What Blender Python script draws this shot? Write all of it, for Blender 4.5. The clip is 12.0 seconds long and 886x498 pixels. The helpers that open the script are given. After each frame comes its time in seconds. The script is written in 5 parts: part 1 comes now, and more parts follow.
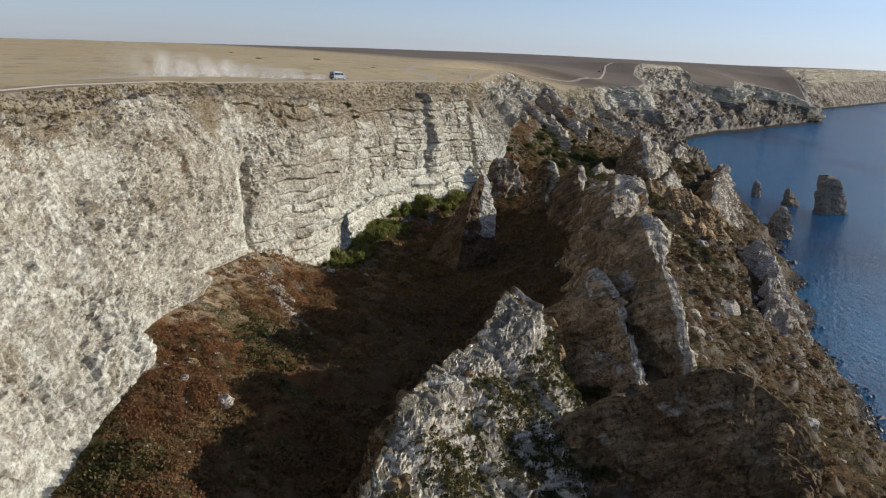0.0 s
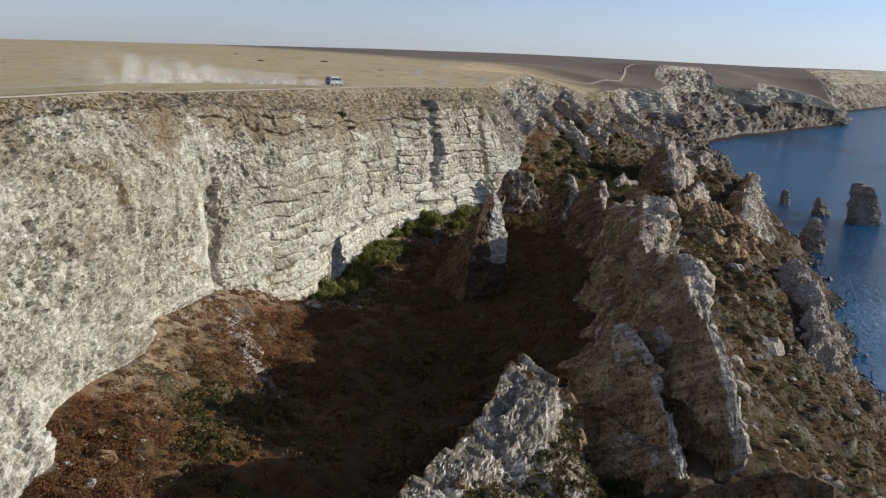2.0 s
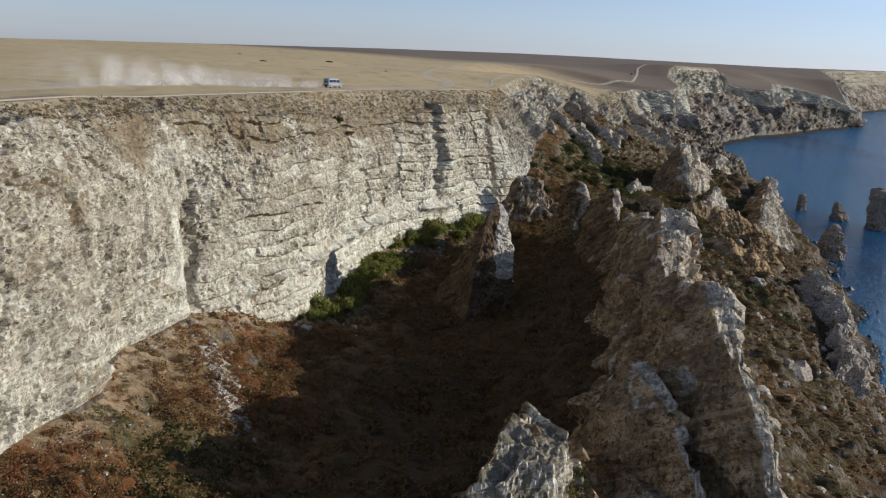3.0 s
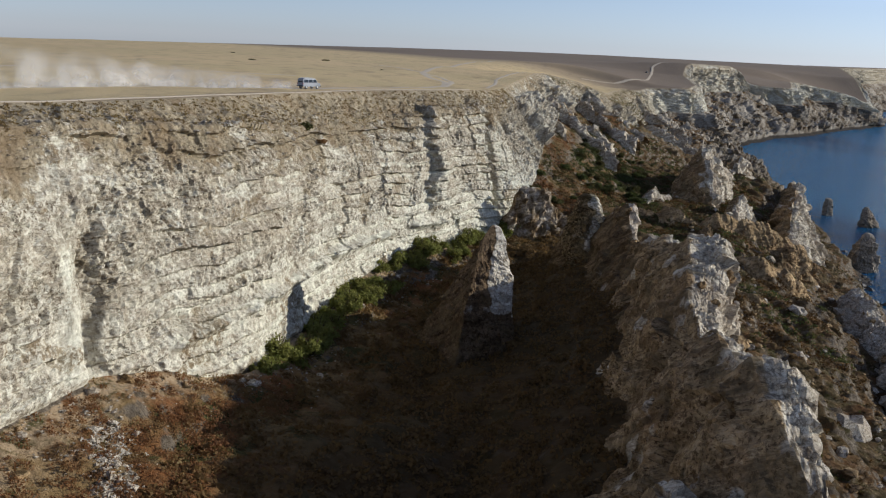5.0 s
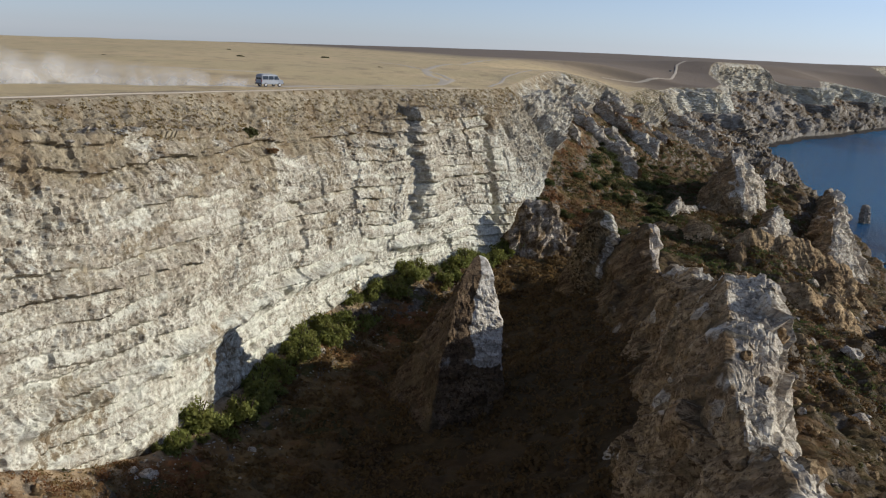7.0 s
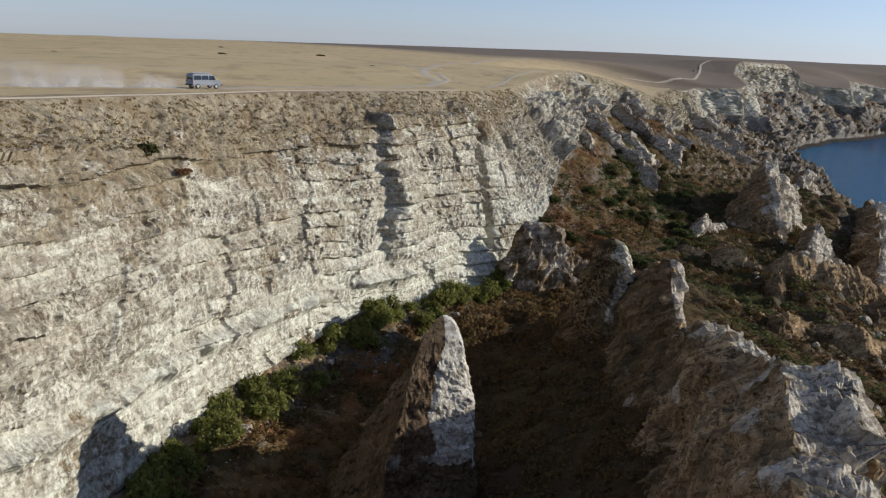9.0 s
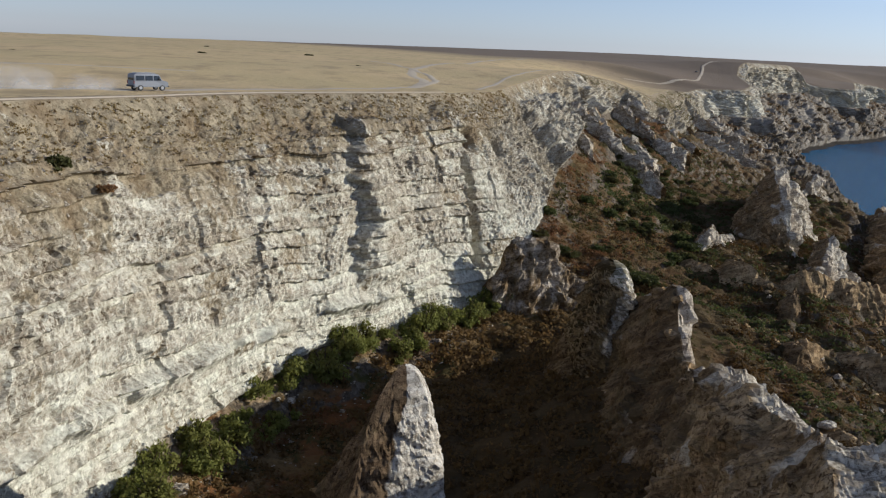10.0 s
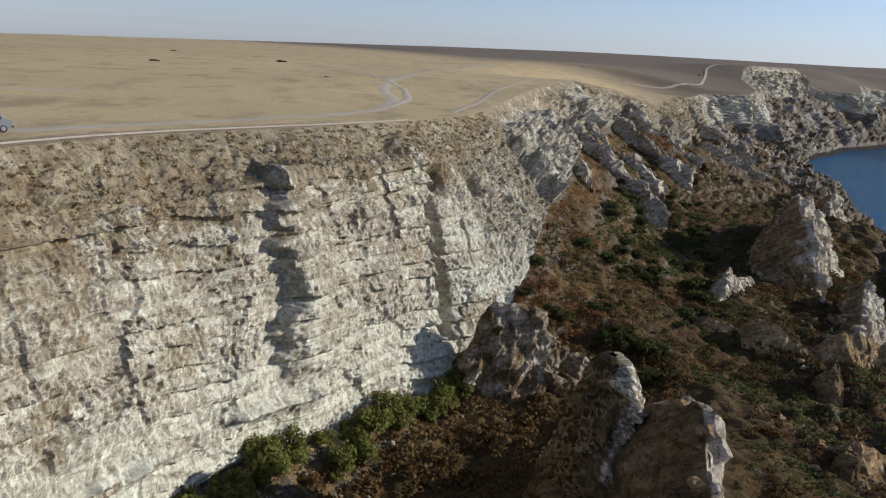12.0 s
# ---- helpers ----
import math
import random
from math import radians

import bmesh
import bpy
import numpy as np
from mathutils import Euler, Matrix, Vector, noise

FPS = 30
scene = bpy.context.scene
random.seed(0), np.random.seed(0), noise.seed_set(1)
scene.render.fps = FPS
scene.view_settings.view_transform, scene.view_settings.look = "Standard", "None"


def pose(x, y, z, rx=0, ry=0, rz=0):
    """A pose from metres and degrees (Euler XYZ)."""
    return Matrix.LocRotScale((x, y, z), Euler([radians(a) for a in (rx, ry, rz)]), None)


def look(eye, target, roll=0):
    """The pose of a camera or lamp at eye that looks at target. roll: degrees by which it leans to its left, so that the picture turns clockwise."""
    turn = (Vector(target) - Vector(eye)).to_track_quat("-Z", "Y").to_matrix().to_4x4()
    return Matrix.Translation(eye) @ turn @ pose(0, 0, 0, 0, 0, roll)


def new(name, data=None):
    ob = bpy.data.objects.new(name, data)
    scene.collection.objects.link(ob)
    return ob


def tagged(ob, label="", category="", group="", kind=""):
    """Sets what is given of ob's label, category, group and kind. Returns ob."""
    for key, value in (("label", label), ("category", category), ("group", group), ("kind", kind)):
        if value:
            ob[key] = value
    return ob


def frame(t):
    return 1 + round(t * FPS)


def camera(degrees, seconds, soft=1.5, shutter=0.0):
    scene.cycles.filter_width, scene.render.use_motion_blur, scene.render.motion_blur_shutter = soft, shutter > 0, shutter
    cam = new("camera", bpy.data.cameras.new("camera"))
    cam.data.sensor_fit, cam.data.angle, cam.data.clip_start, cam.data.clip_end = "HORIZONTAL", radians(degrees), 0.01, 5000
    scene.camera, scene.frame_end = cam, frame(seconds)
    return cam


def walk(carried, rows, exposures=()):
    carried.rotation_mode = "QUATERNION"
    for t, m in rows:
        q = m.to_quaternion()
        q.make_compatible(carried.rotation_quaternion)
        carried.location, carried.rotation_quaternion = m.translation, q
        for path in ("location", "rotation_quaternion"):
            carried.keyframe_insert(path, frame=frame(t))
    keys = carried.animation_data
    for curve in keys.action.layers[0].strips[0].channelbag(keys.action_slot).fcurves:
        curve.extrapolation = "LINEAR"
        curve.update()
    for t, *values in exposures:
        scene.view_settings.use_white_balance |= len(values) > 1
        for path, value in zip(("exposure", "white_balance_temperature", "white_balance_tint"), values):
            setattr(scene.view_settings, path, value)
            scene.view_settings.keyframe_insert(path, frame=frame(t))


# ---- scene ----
cam = camera(52.6, 12.0, soft=1.2)
METRES, EYE, TILT, LEAN, TURN = 170.0, 84.0, -12.5, -3.0, 0.0
ROWS = [
    (0.0, 0.0, 0.0, 0.0, -0.0, 0.0, -0.0),
    (0.5, 0.0034, 0.0302, 0.0071, 0.25, 0.01, -0.05),
    (1.0, 0.0078, 0.0659, 0.016, 0.54, 0.02, -0.11),
    (1.5, 0.0114, 0.0962, 0.0237, 0.78, 0.03, -0.18),
    (2.0, 0.0158, 0.1319, 0.0324, 1.13, 0.04, -0.27),
    (2.5, 0.0193, 0.1629, 0.04, 1.43, 0.04, -0.39),
    (3.0, 0.0234, 0.2012, 0.0487, 1.79, 0.03, -0.51),
    (5.0, 0.0442, 0.3571, 0.0785, 2.63, -0.03, -0.49),
    (5.5, 0.0505, 0.3953, 0.0848, 2.66, -0.05, -0.47),
    (6.0, 0.0589, 0.4411, 0.0918, 2.73, -0.05, -0.44),
    (6.5, 0.0662, 0.4805, 0.0983, 3.03, -0.04, -0.46),
    (7.0, 0.0743, 0.5275, 0.1071, 4.03, -0.06, -0.7),
    (9.0, 0.1009, 0.703, 0.1409, 5.33, -0.1, -1.02),
    (9.5, 0.1057, 0.7435, 0.1487, 5.38, -0.09, -1.1),
    (10.0, 0.1108, 0.7916, 0.158, 5.39, -0.06, -1.14),
    (10.5, 0.1144, 0.8324, 0.1671, 5.36, -0.02, -1.24),
    (11.0, 0.1183, 0.8798, 0.1822, 5.34, -0.06, -1.3),
    (11.5, 0.1211, 0.9199, 0.1965, 5.33, -0.1, -1.37),
    (12.0, 0.1243, 0.967, 0.2133, 5.34, -0.14, -1.39),
]
walk(cam, [(t, pose(0, 0, EYE, TILT, LEAN, TURN) @ pose(METRES * x, METRES * y, METRES * z, 90 + pitch, roll, yaw)) for t, x, y, z, yaw, pitch, roll in ROWS], exposures=((0.0, 0.0, 6260, 9), (12.0, 0.0, 6260, 9)))

# ---- world and sun ----
SUN_AZ, SUN_EL = radians(73.0), radians(16.0)
world = bpy.data.worlds.new("sky")
scene.world = world
world.use_nodes = True
wn = world.node_tree.nodes
sky = wn.new("ShaderNodeTexSky")
sky.sky_type, sky.sun_disc = "NISHITA", False
sky.sun_elevation, sky.sun_rotation = SUN_EL, SUN_AZ
sky.air_density, sky.dust_density, sky.ozone_density = 1.0, 0.1, 4.0
wn["Background"].inputs["Strength"].default_value = 0.118
haze = wn.new("ShaderNodeHueSaturation")
haze.inputs["Saturation"].default_value = 0.5
cool = wn.new("ShaderNodeMix")
cool.data_type, cool.blend_type = "RGBA", "MULTIPLY"
cool.inputs[0].default_value, cool.inputs[7].default_value = 1.0, (0.90, 0.98, 1.24, 1)
world.node_tree.links.new(sky.outputs[0], haze.inputs["Color"])
world.node_tree.links.new(haze.outputs[0], cool.inputs[6])
world.node_tree.links.new(cool.outputs[2], wn["Background"].inputs["Color"])
sun_data = bpy.data.lights.new("sun", "SUN")
sun_data.energy, sun_data.angle, sun_data.color = 5.0, radians(0.5), (1.0, 0.94, 0.84)
sun = new("sun", sun_data)
to_sun = Vector((math.sin(SUN_AZ) * math.cos(SUN_EL), math.cos(SUN_AZ) * math.cos(SUN_EL), math.sin(SUN_EL)))
sun.matrix_basis = look((300, 300, 300), Vector((300, 300, 300)) - to_sun)
scene.view_settings.exposure = 0.0

# ---- noise on arrays ----
rng = np.random.default_rng(7)
PERM = rng.permutation(512).astype(np.int64)
GRAD = rng.normal(size=(512, 3))
GRAD /= np.linalg.norm(GRAD, axis=1)[:, None]
CELL = rng.random((512, 3))


def hashed(i, j, k):
    return PERM[(PERM[(PERM[i & 511] + j) & 511] + k) & 511]


def perlin(p):
    p = np.asarray(p, float)
    flat = p.reshape(-1, 3)
    base = np.floor(flat).astype(np.int64)
    f = flat - base
    u = f * f * f * (f * (f * 6 - 15) + 10)
    out = np.zeros(len(flat))
    for a in (0, 1):
        wa = u[:, 0] if a else 1 - u[:, 0]
        for b in (0, 1):
            wb = u[:, 1] if b else 1 - u[:, 1]
            for c in (0, 1):
                wc = u[:, 2] if c else 1 - u[:, 2]
                g = GRAD[hashed(base[:, 0] + a, base[:, 1] + b, base[:, 2] + c)]
                out += wa * wb * wc * (g[:, 0] * (f[:, 0] - a) + g[:, 1] * (f[:, 1] - b) + g[:, 2] * (f[:, 2] - c))
    return (1.6 * out).reshape(p.shape[:-1])


def fbm(p, octaves=4, gain=0.5):
    p = np.asarray(p, float)
    out, amp = 0, 1.0
    for n in range(octaves):
        out = out + amp * perlin(p * 2.03 ** n + 17.3 * n)
        amp *= gain
    return out


def ridged(p, octaves=3):
    p = np.asarray(p, float)
    out, amp = 0, 1.0
    for n in range(octaves):
        out = out + amp * (1 - 2 * np.abs(perlin(p * 2.1 ** n + 9.1 * n)))
        amp *= 0.5
    return out


def blocks(p):
    """Angular chips: for each place the height of the nearest of scattered cell centres, and the distance to the border."""
    p = np.asarray(p, float)
    flat = p.reshape(-1, 3)
    base = np.floor(flat).astype(np.int64)
    best, second, value = np.full(len(flat), 9.0), np.full(len(flat), 9.0), np.zeros(len(flat))
    for a in (-1, 0, 1):
        for b in (-1, 0, 1):
            for c in (-1, 0, 1):
                cell = base + (a, b, c)
                code = hashed(cell[:, 0], cell[:, 1], cell[:, 2])
                d = ((cell + CELL[code] - flat) ** 2).sum(1)
                near = d < best
                second = np.where(near, best, np.minimum(second, d))
                best = np.where(near, d, best)
                value = np.where(near, CELL[(code * 7 + 3) & 511, 0], value)
    return value.reshape(p.shape[:-1]), (np.sqrt(second) - np.sqrt(best)).reshape(p.shape[:-1])


def facets(p):
    """Broken faces: each scattered cell cuts the rock along a plane of its own."""
    p = np.asarray(p, float)
    flat = p.reshape(-1, 3)
    base = np.floor(flat).astype(np.int64)
    best, cut = np.full(len(flat), 9.0), np.zeros(len(flat))
    for a in (-1, 0, 1):
        for b in (-1, 0, 1):
            for c in (-1, 0, 1):
                cell = base + (a, b, c)
                code = hashed(cell[:, 0], cell[:, 1], cell[:, 2])
                off = flat - cell - CELL[code]
                d = (off ** 2).sum(1)
                near = d < best
                best = np.where(near, d, best)
                cut = np.where(near, (GRAD[code] * off).sum(1) + 0.8 * (CELL[(code * 5 + 1) & 511, 2] - 0.5), cut)
    return cut.reshape(p.shape[:-1])


def layers(z, thick):
    """Beds of rock: each bed stands out by its own amount, with soft steps between them."""
    k = np.floor(z / thick).astype(np.int64)
    f = z / thick - k
    s = np.clip((f - 0.75) / 0.25, 0, 1)
    a, b = CELL[(k * 13 + 5) & 511, 1], CELL[((k + 1) * 13 + 5) & 511, 1]
    return a + (b - a) * s * s * (3 - 2 * s) - 0.5


def normals(grid):
    du, dv = np.gradient(grid, axis=0), np.gradient(grid, axis=1)
    n = np.cross(du, dv)
    return n / (np.linalg.norm(n, axis=2)[..., None] + 1e-9)


def sheet(name, grid, material, parent=None, flip=False, smooth=True, **fields):
    """A grid of places as one mesh."""
    n, m = grid.shape[:2]
    i = np.arange(n * m).reshape(n, m)
    quads = np.stack([i[:-1, :-1], i[1:, :-1], i[1:, 1:], i[:-1, 1:]], -1).reshape(-1, 4)
    if flip:
        quads = quads[:, ::-1]
    me = bpy.data.meshes.new(name)
    me.vertices.add(n * m)
    me.vertices.foreach_set("co", grid.reshape(-1).astype(np.float32))
    me.loops.add(quads.size)
    me.loops.foreach_set("vertex_index", quads.ravel().astype(np.int32))
    me.polygons.add(len(quads))
    me.polygons.foreach_set("loop_start", np.arange(0, quads.size, 4, dtype=np.int32))
    me.update(calc_edges=True)
    me.polygons.foreach_set("use_smooth", np.full(len(quads), smooth))
    me.materials.append(material)
    for key, values in fields.items():
        me.attributes.new(key, "FLOAT", "POINT").data.foreach_set("value", values.ravel().astype(np.float32))
    ob = new(name, me)
    ob.parent = parent
    return ob


def polymesh(name, verts, faces, material, parent=None, smooth=False, label=""):
    me = bpy.data.meshes.new(name)
    me.from_pydata([tuple(v) for v in verts], [], [tuple(int(i) for i in f) for f in faces])
    me.polygons.foreach_set("use_smooth", np.full(len(me.polygons), smooth))
    me.materials.append(material)
    ob = new(name, me)
    ob.parent = parent
    return tagged(ob, label) if label else ob


def part(name, bm, material, parent, label=""):
    me = bpy.data.meshes.new(name)
    bm.to_mesh(me)
    bm.free()
    me.materials.append(material)
    ob = new(name, me)
    ob.parent = parent
    return tagged(ob, label) if label else ob


# ---- materials ----
class Nodes:
    """A short way to write node trees."""

    def __init__(self, name, roughness=0.9, specular=0.2):
        self.mat = bpy.data.materials.new(name)
        self.mat.use_nodes = True
        self.tree = self.mat.node_tree
        self.bsdf = self.tree.nodes["Principled BSDF"]
        self.bsdf.inputs["Roughness"].default_value = roughness
        self.bsdf.inputs["Specular IOR Level"].default_value = specular
        self.geo = self.tree.nodes.new("ShaderNodeNewGeometry")
        self.pos = self.geo.outputs["Position"]

    def node(self, kind, **props):
        nd = self.tree.nodes.new(kind)
        for key, value in props.items():
            nd.inputs[key].default_value = value
        return nd

    def join(self, a, b):
        self.tree.links.new(a, b)

    def at(self, sx, sy, sz, source=None):
        mp = self.tree.nodes.new("ShaderNodeMapping")
        mp.inputs["Scale"].default_value = (sx, sy, sz)
        self.join(source or self.pos, mp.inputs["Vector"])
        return mp.outputs[0]

    def dipping(self, sx, sy, sz):
        mp = self.tree.nodes.new("ShaderNodeMapping")
        mp.inputs["Rotation"].default_value = (radians(29), radians(15), 0)
        self.join(self.pos, mp.inputs["Vector"])
        return self.at(sx, sy, sz, mp.outputs[0])

    def noise(self, scale, detail=6.0, rough=0.6, vector=None, distortion=0.0):
        nd = self.node("ShaderNodeTexNoise", Scale=scale, Detail=detail, Roughness=rough, Distortion=distortion)
        self.join(vector or self.pos, nd.inputs["Vector"])
        return nd.outputs["Fac"]

    def cells(self, scale, vector=None, feature="F1"):
        nd = self.node("ShaderNodeTexVoronoi", Scale=scale)
        nd.feature = feature
        self.join(vector or self.pos, nd.inputs["Vector"])
        return nd.outputs["Distance"]

    def ramp(self, fac, *stops):
        nd = self.tree.nodes.new("ShaderNodeValToRGB")
        el = nd.color_ramp.elements
        while len(el) < len(stops):
            el.new(0.5)
        for e, (place, colour) in zip(el, stops):
            e.position = place
            e.color = (colour, colour, colour, 1) if isinstance(colour, (int, float)) else (*colour, 1)
        self.join(fac, nd.inputs["Fac"])
        return nd.outputs["Color"]

    def mix(self, fac, a, b, kind="MIX"):
        nd = self.tree.nodes.new("ShaderNodeMix")
        nd.data_type, nd.blend_type = "RGBA", kind
        for value, name in ((fac, "Factor"), (a, "A"), (b, "B")):
            slot = [s for s in nd.inputs if s.name == name and s.type == ("VALUE" if name == "Factor" else "RGBA")][0]
            if isinstance(value, tuple):
                slot.default_value = (*value, 1)
            elif isinstance(value, (int, float)):
                slot.default_value = value
            else:
                self.join(value, slot)
        return [s for s in nd.outputs if s.type == "RGBA"][0]

    def math(self, op, a, b=0.0, clamp=False):
        nd = self.tree.nodes.new("ShaderNodeMath")
        nd.operation, nd.use_clamp = op, clamp
        for slot, value in zip(nd.inputs, (a, b)):
            if isinstance(value, (int, float)):
                slot.default_value = value
            else:
                self.join(value, slot)
        return nd.outputs[0]

    def up(self):
        nd = self.tree.nodes.new("ShaderNodeSeparateXYZ")
        self.join(self.geo.outputs["Normal"], nd.inputs[0])
        return nd.outputs["Z"]

    def axis(self, name):
        nd = self.tree.nodes.new("ShaderNodeSeparateXYZ")
        self.join(self.pos, nd.inputs[0])
        return nd.outputs[name]

    def field(self, name):
        nd = self.tree.nodes.new("ShaderNodeAttribute")
        nd.attribute_name = name
        return nd.outputs["Fac"]

    def bump(self, height, strength=0.5, distance=0.1):
        nd = self.node("ShaderNodeBump", Strength=strength, Distance=distance)
        self.join(height, nd.inputs["Height"])
        self.join(nd.outputs[0], self.bsdf.inputs["Normal"])

    def colour(self, out):
        if isinstance(out, tuple):
            self.bsdf.inputs["Base Color"].default_value = (*out, 1)
        else:
            self.join(out, self.bsdf.inputs["Base Color"])
        return self.mat


def limestone(name, pale, tan, dark, grass=None, growth=None, beds=1.0, grass_from=0.8, run=0.35, side_shade=False, shade_tint=((0.48, 0.375, 0.285), (0.74, 0.60, 0.475))):
    """Weathered limestone: pale and tan patches, darker pits and streaks, thin beds, and dry growth."""
    m = Nodes(name, 0.95, 0.12)
    broad = m.noise(0.07, 5, 0.6)
    patch = m.noise(0.5, 7, 0.7, distortion=0.5)
    bed = m.noise(1.0, 5, 0.7, m.at(0.15, 0.15, 1.9))
    streak = m.noise(1.0, 5, 0.7, m.at(1.0, 1.0, 0.16))
    fine = m.noise(2.4, 9, 0.75, distortion=0.6)
    mottle = m.noise(1.1, 6, 0.7, distortion=1.2)
    col = m.mix(m.ramp(broad, (0.42, 0.0), (0.57, 1.0)), tan, pale)
    col = m.mix(m.math("MULTIPLY", m.ramp(patch, (0.46, 0.0), (0.58, 1.0)), 0.6), col, tan)
    col = m.mix(m.math("MULTIPLY", m.ramp(bed, (0.46, 0.0), (0.6, 1.0)), 0.4 * beds), col, pale)
    spots = 0.8
    if growth:
        base = m.ramp(m.math("DIVIDE", m.math("ADD", m.axis("Z"), m.math("MULTIPLY", m.math("SUBTRACT", patch, 0.5), 14.0)), 100.0), (0.47, 1.0), (0.60, 0.0))
        base = m.math("MULTIPLY", base, m.field("fresh"))
        col = m.mix(m.math("MULTIPLY", base, 0.75), col, pale)
        col = m.mix(m.math("MULTIPLY", m.field("ledge"), 0.8), col, tuple(min(0.74, v * 1.12) for v in pale))
        col = m.mix(m.math("MULTIPLY", m.math("SUBTRACT", 1.0, m.field("fresh")), 0.7), col, m.mix(m.ramp(mottle, (0.42, 0.0), (0.58, 1.0)), (0.10, 0.075, 0.042), (0.27, 0.215, 0.15)))
        earth = m.math("MULTIPLY", m.math("SUBTRACT", 1.0, base), m.ramp(m.noise(0.3, 7, 0.72, distortion=0.8), (0.44, 0.0), (0.58, 1.0)))
        col = m.mix(m.math("MULTIPLY", earth, 0.7), col, (0.36, 0.305, 0.22))
        deep = m.math("MULTIPLY", m.ramp(m.field("tone"), (0.34, 1.0), (0.5, 0.0)), m.math("SUBTRACT", 1.0, m.math("MULTIPLY", m.math("MAXIMUM", base, m.field("ledge")), 0.75)))
        col = m.mix(m.math("MULTIPLY", deep, 0.55), col, tuple(0.4 * v for v in tan))
        ragged = m.noise(0.42, 10, 0.76, m.at(1, 1, 1.9), 0.4)
        worn_bed = m.math("MULTIPLY", m.ramp(ragged, (0.5, 0.0), (0.545, 1.0)), m.math("SUBTRACT", 0.75, m.math("MULTIPLY", m.field("ledge"), 0.4)))
        col = m.mix(worn_bed, col, m.mix(m.ramp(streak, (0.42, 0.0), (0.58, 1.0)), (0.385, 0.335, 0.255), (0.24, 0.195, 0.14)))
        band = m.noise(1.0, 6, 0.68, m.dipping(0.035, 0.035, 0.16), 0.5)
        col = m.mix(m.math("MULTIPLY", m.ramp(band, (0.53, 0.0), (0.6, 0.8)), m.ramp(fine, (0.38, 1.0), (0.56, 0.35))), col, pale)
        flute = m.noise(1.0, 7, 0.72, m.at(1.7, 1.7, 0.5), 0.5)
        col = m.mix(m.math("MULTIPLY", m.field("face"), m.ramp(flute, (0.46, 0.05), (0.54, 0.6))), col, (0.37, 0.31, 0.235))
        col = m.mix(m.math("MULTIPLY", m.field("face"), m.ramp(flute, (0.59, 0.0), (0.63, 0.6))), col, (0.19, 0.145, 0.10))
        spots = m.math("MULTIPLY", m.ramp(m.field("broken"), (0.6, 0.5), (1.0, 0.95)), m.math("SUBTRACT", 0.9, m.math("MULTIPLY", m.math("MAXIMUM", base, m.field("ledge")), 0.5)))
    col = m.mix(m.math("MULTIPLY", m.ramp(streak, (0.46, 0.0), (0.66, 1.0)), run), col, tuple(v * 0.55 for v in tan))
    blot = m.noise(0.75, 7, 0.72, m.at(1, 1, 1.25), 1.6)
    col = m.mix(m.math("MULTIPLY", m.ramp(blot, (0.51, 0.0), (0.57, 1.0)), m.math("MULTIPLY", spots, 0.75) if growth else 0.55), col, tuple(0.5 * a + 0.35 * c for a, c in zip(dark, tan)))
    col = m.mix(m.math("MULTIPLY", m.ramp(mottle, (0.58, 0.0), (0.62, 1.0)), spots), col, dark)
    col = m.mix(m.math("MULTIPLY", m.ramp(fine, (0.555, 0.0), (0.585, 1.0)), spots), col, dark)
    chips = m.noise(1.5, 5, 0.7, m.at(1.5, 1.5, 0.8), 0.4)
    col = m.mix(m.math("MULTIPLY", m.ramp(chips, (0.41, 1.0), (0.435, 0.0)), spots), col, dark)
    flake = m.noise(1.0, 6, 0.75, m.at(0.9, 0.9, 3.2))
    col = m.mix(m.math("MULTIPLY", m.ramp(flake, (0.55, 0.0), (0.62, 1.0)), 0.6), col, tuple(min(0.8, v * 1.12) for v in pale))
    if grass:
        lawn = m.mix(m.ramp(m.noise(0.7, 6, 0.7), (0.4, 0.0), (0.62, 1.0)), grass, tuple(v * 0.6 for v in grass))
        lawn = m.mix(m.math("MULTIPLY", m.ramp(fine, (0.52, 0.0), (0.6, 1.0)), 0.6), lawn, dark)
        lawn = m.mix(m.math("MULTIPLY", m.ramp(m.noise(0.2, 6, 0.7), (0.46, 0.0), (0.6, 1.0)), 0.65), lawn, (0.19, 0.13, 0.072))
        if growth:
            cover = m.math("ADD", m.field("growth"), m.math("MULTIPLY", m.math("SUBTRACT", m.noise(1.3, 9, 0.8), 0.5), 1.9))
        else:
            cover = m.math("ADD", m.math("SUBTRACT", m.up(), grass_from - 0.5), m.math("MULTIPLY", m.math("SUBTRACT", patch, 0.5), 0.9))
        if growth:
            flat = m.math("MULTIPLY", m.ramp(m.math("ADD", m.up(), m.math("MULTIPLY", m.math("SUBTRACT", patch, 0.5), 0.6)), (0.5, 0.0), (0.62, 1.0)), m.math("SUBTRACT", 1.0, m.field("fresh")))
            col = m.mix(flat, col, m.mix(m.ramp(mottle, (0.44, 0.0), (0.56, 1.0)), (0.17, 0.115, 0.055), (0.10, 0.095, 0.04)))
        col = m.mix(m.ramp(cover, (0.42, 0.0), (0.58, 1.0)), col, lawn)
    if side_shade:
        # sides turned from the sun are tinted darker, sunward sides kept pale: painted light
        broken = m.math("ADD", m.field("lit_scar"), m.math("MULTIPLY", m.math("SUBTRACT", patch, 0.5), 0.8))
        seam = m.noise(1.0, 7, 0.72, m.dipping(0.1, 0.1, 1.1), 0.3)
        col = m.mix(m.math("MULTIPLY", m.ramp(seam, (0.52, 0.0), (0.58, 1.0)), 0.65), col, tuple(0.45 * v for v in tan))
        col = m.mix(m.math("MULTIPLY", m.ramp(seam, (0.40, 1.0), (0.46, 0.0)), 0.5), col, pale)
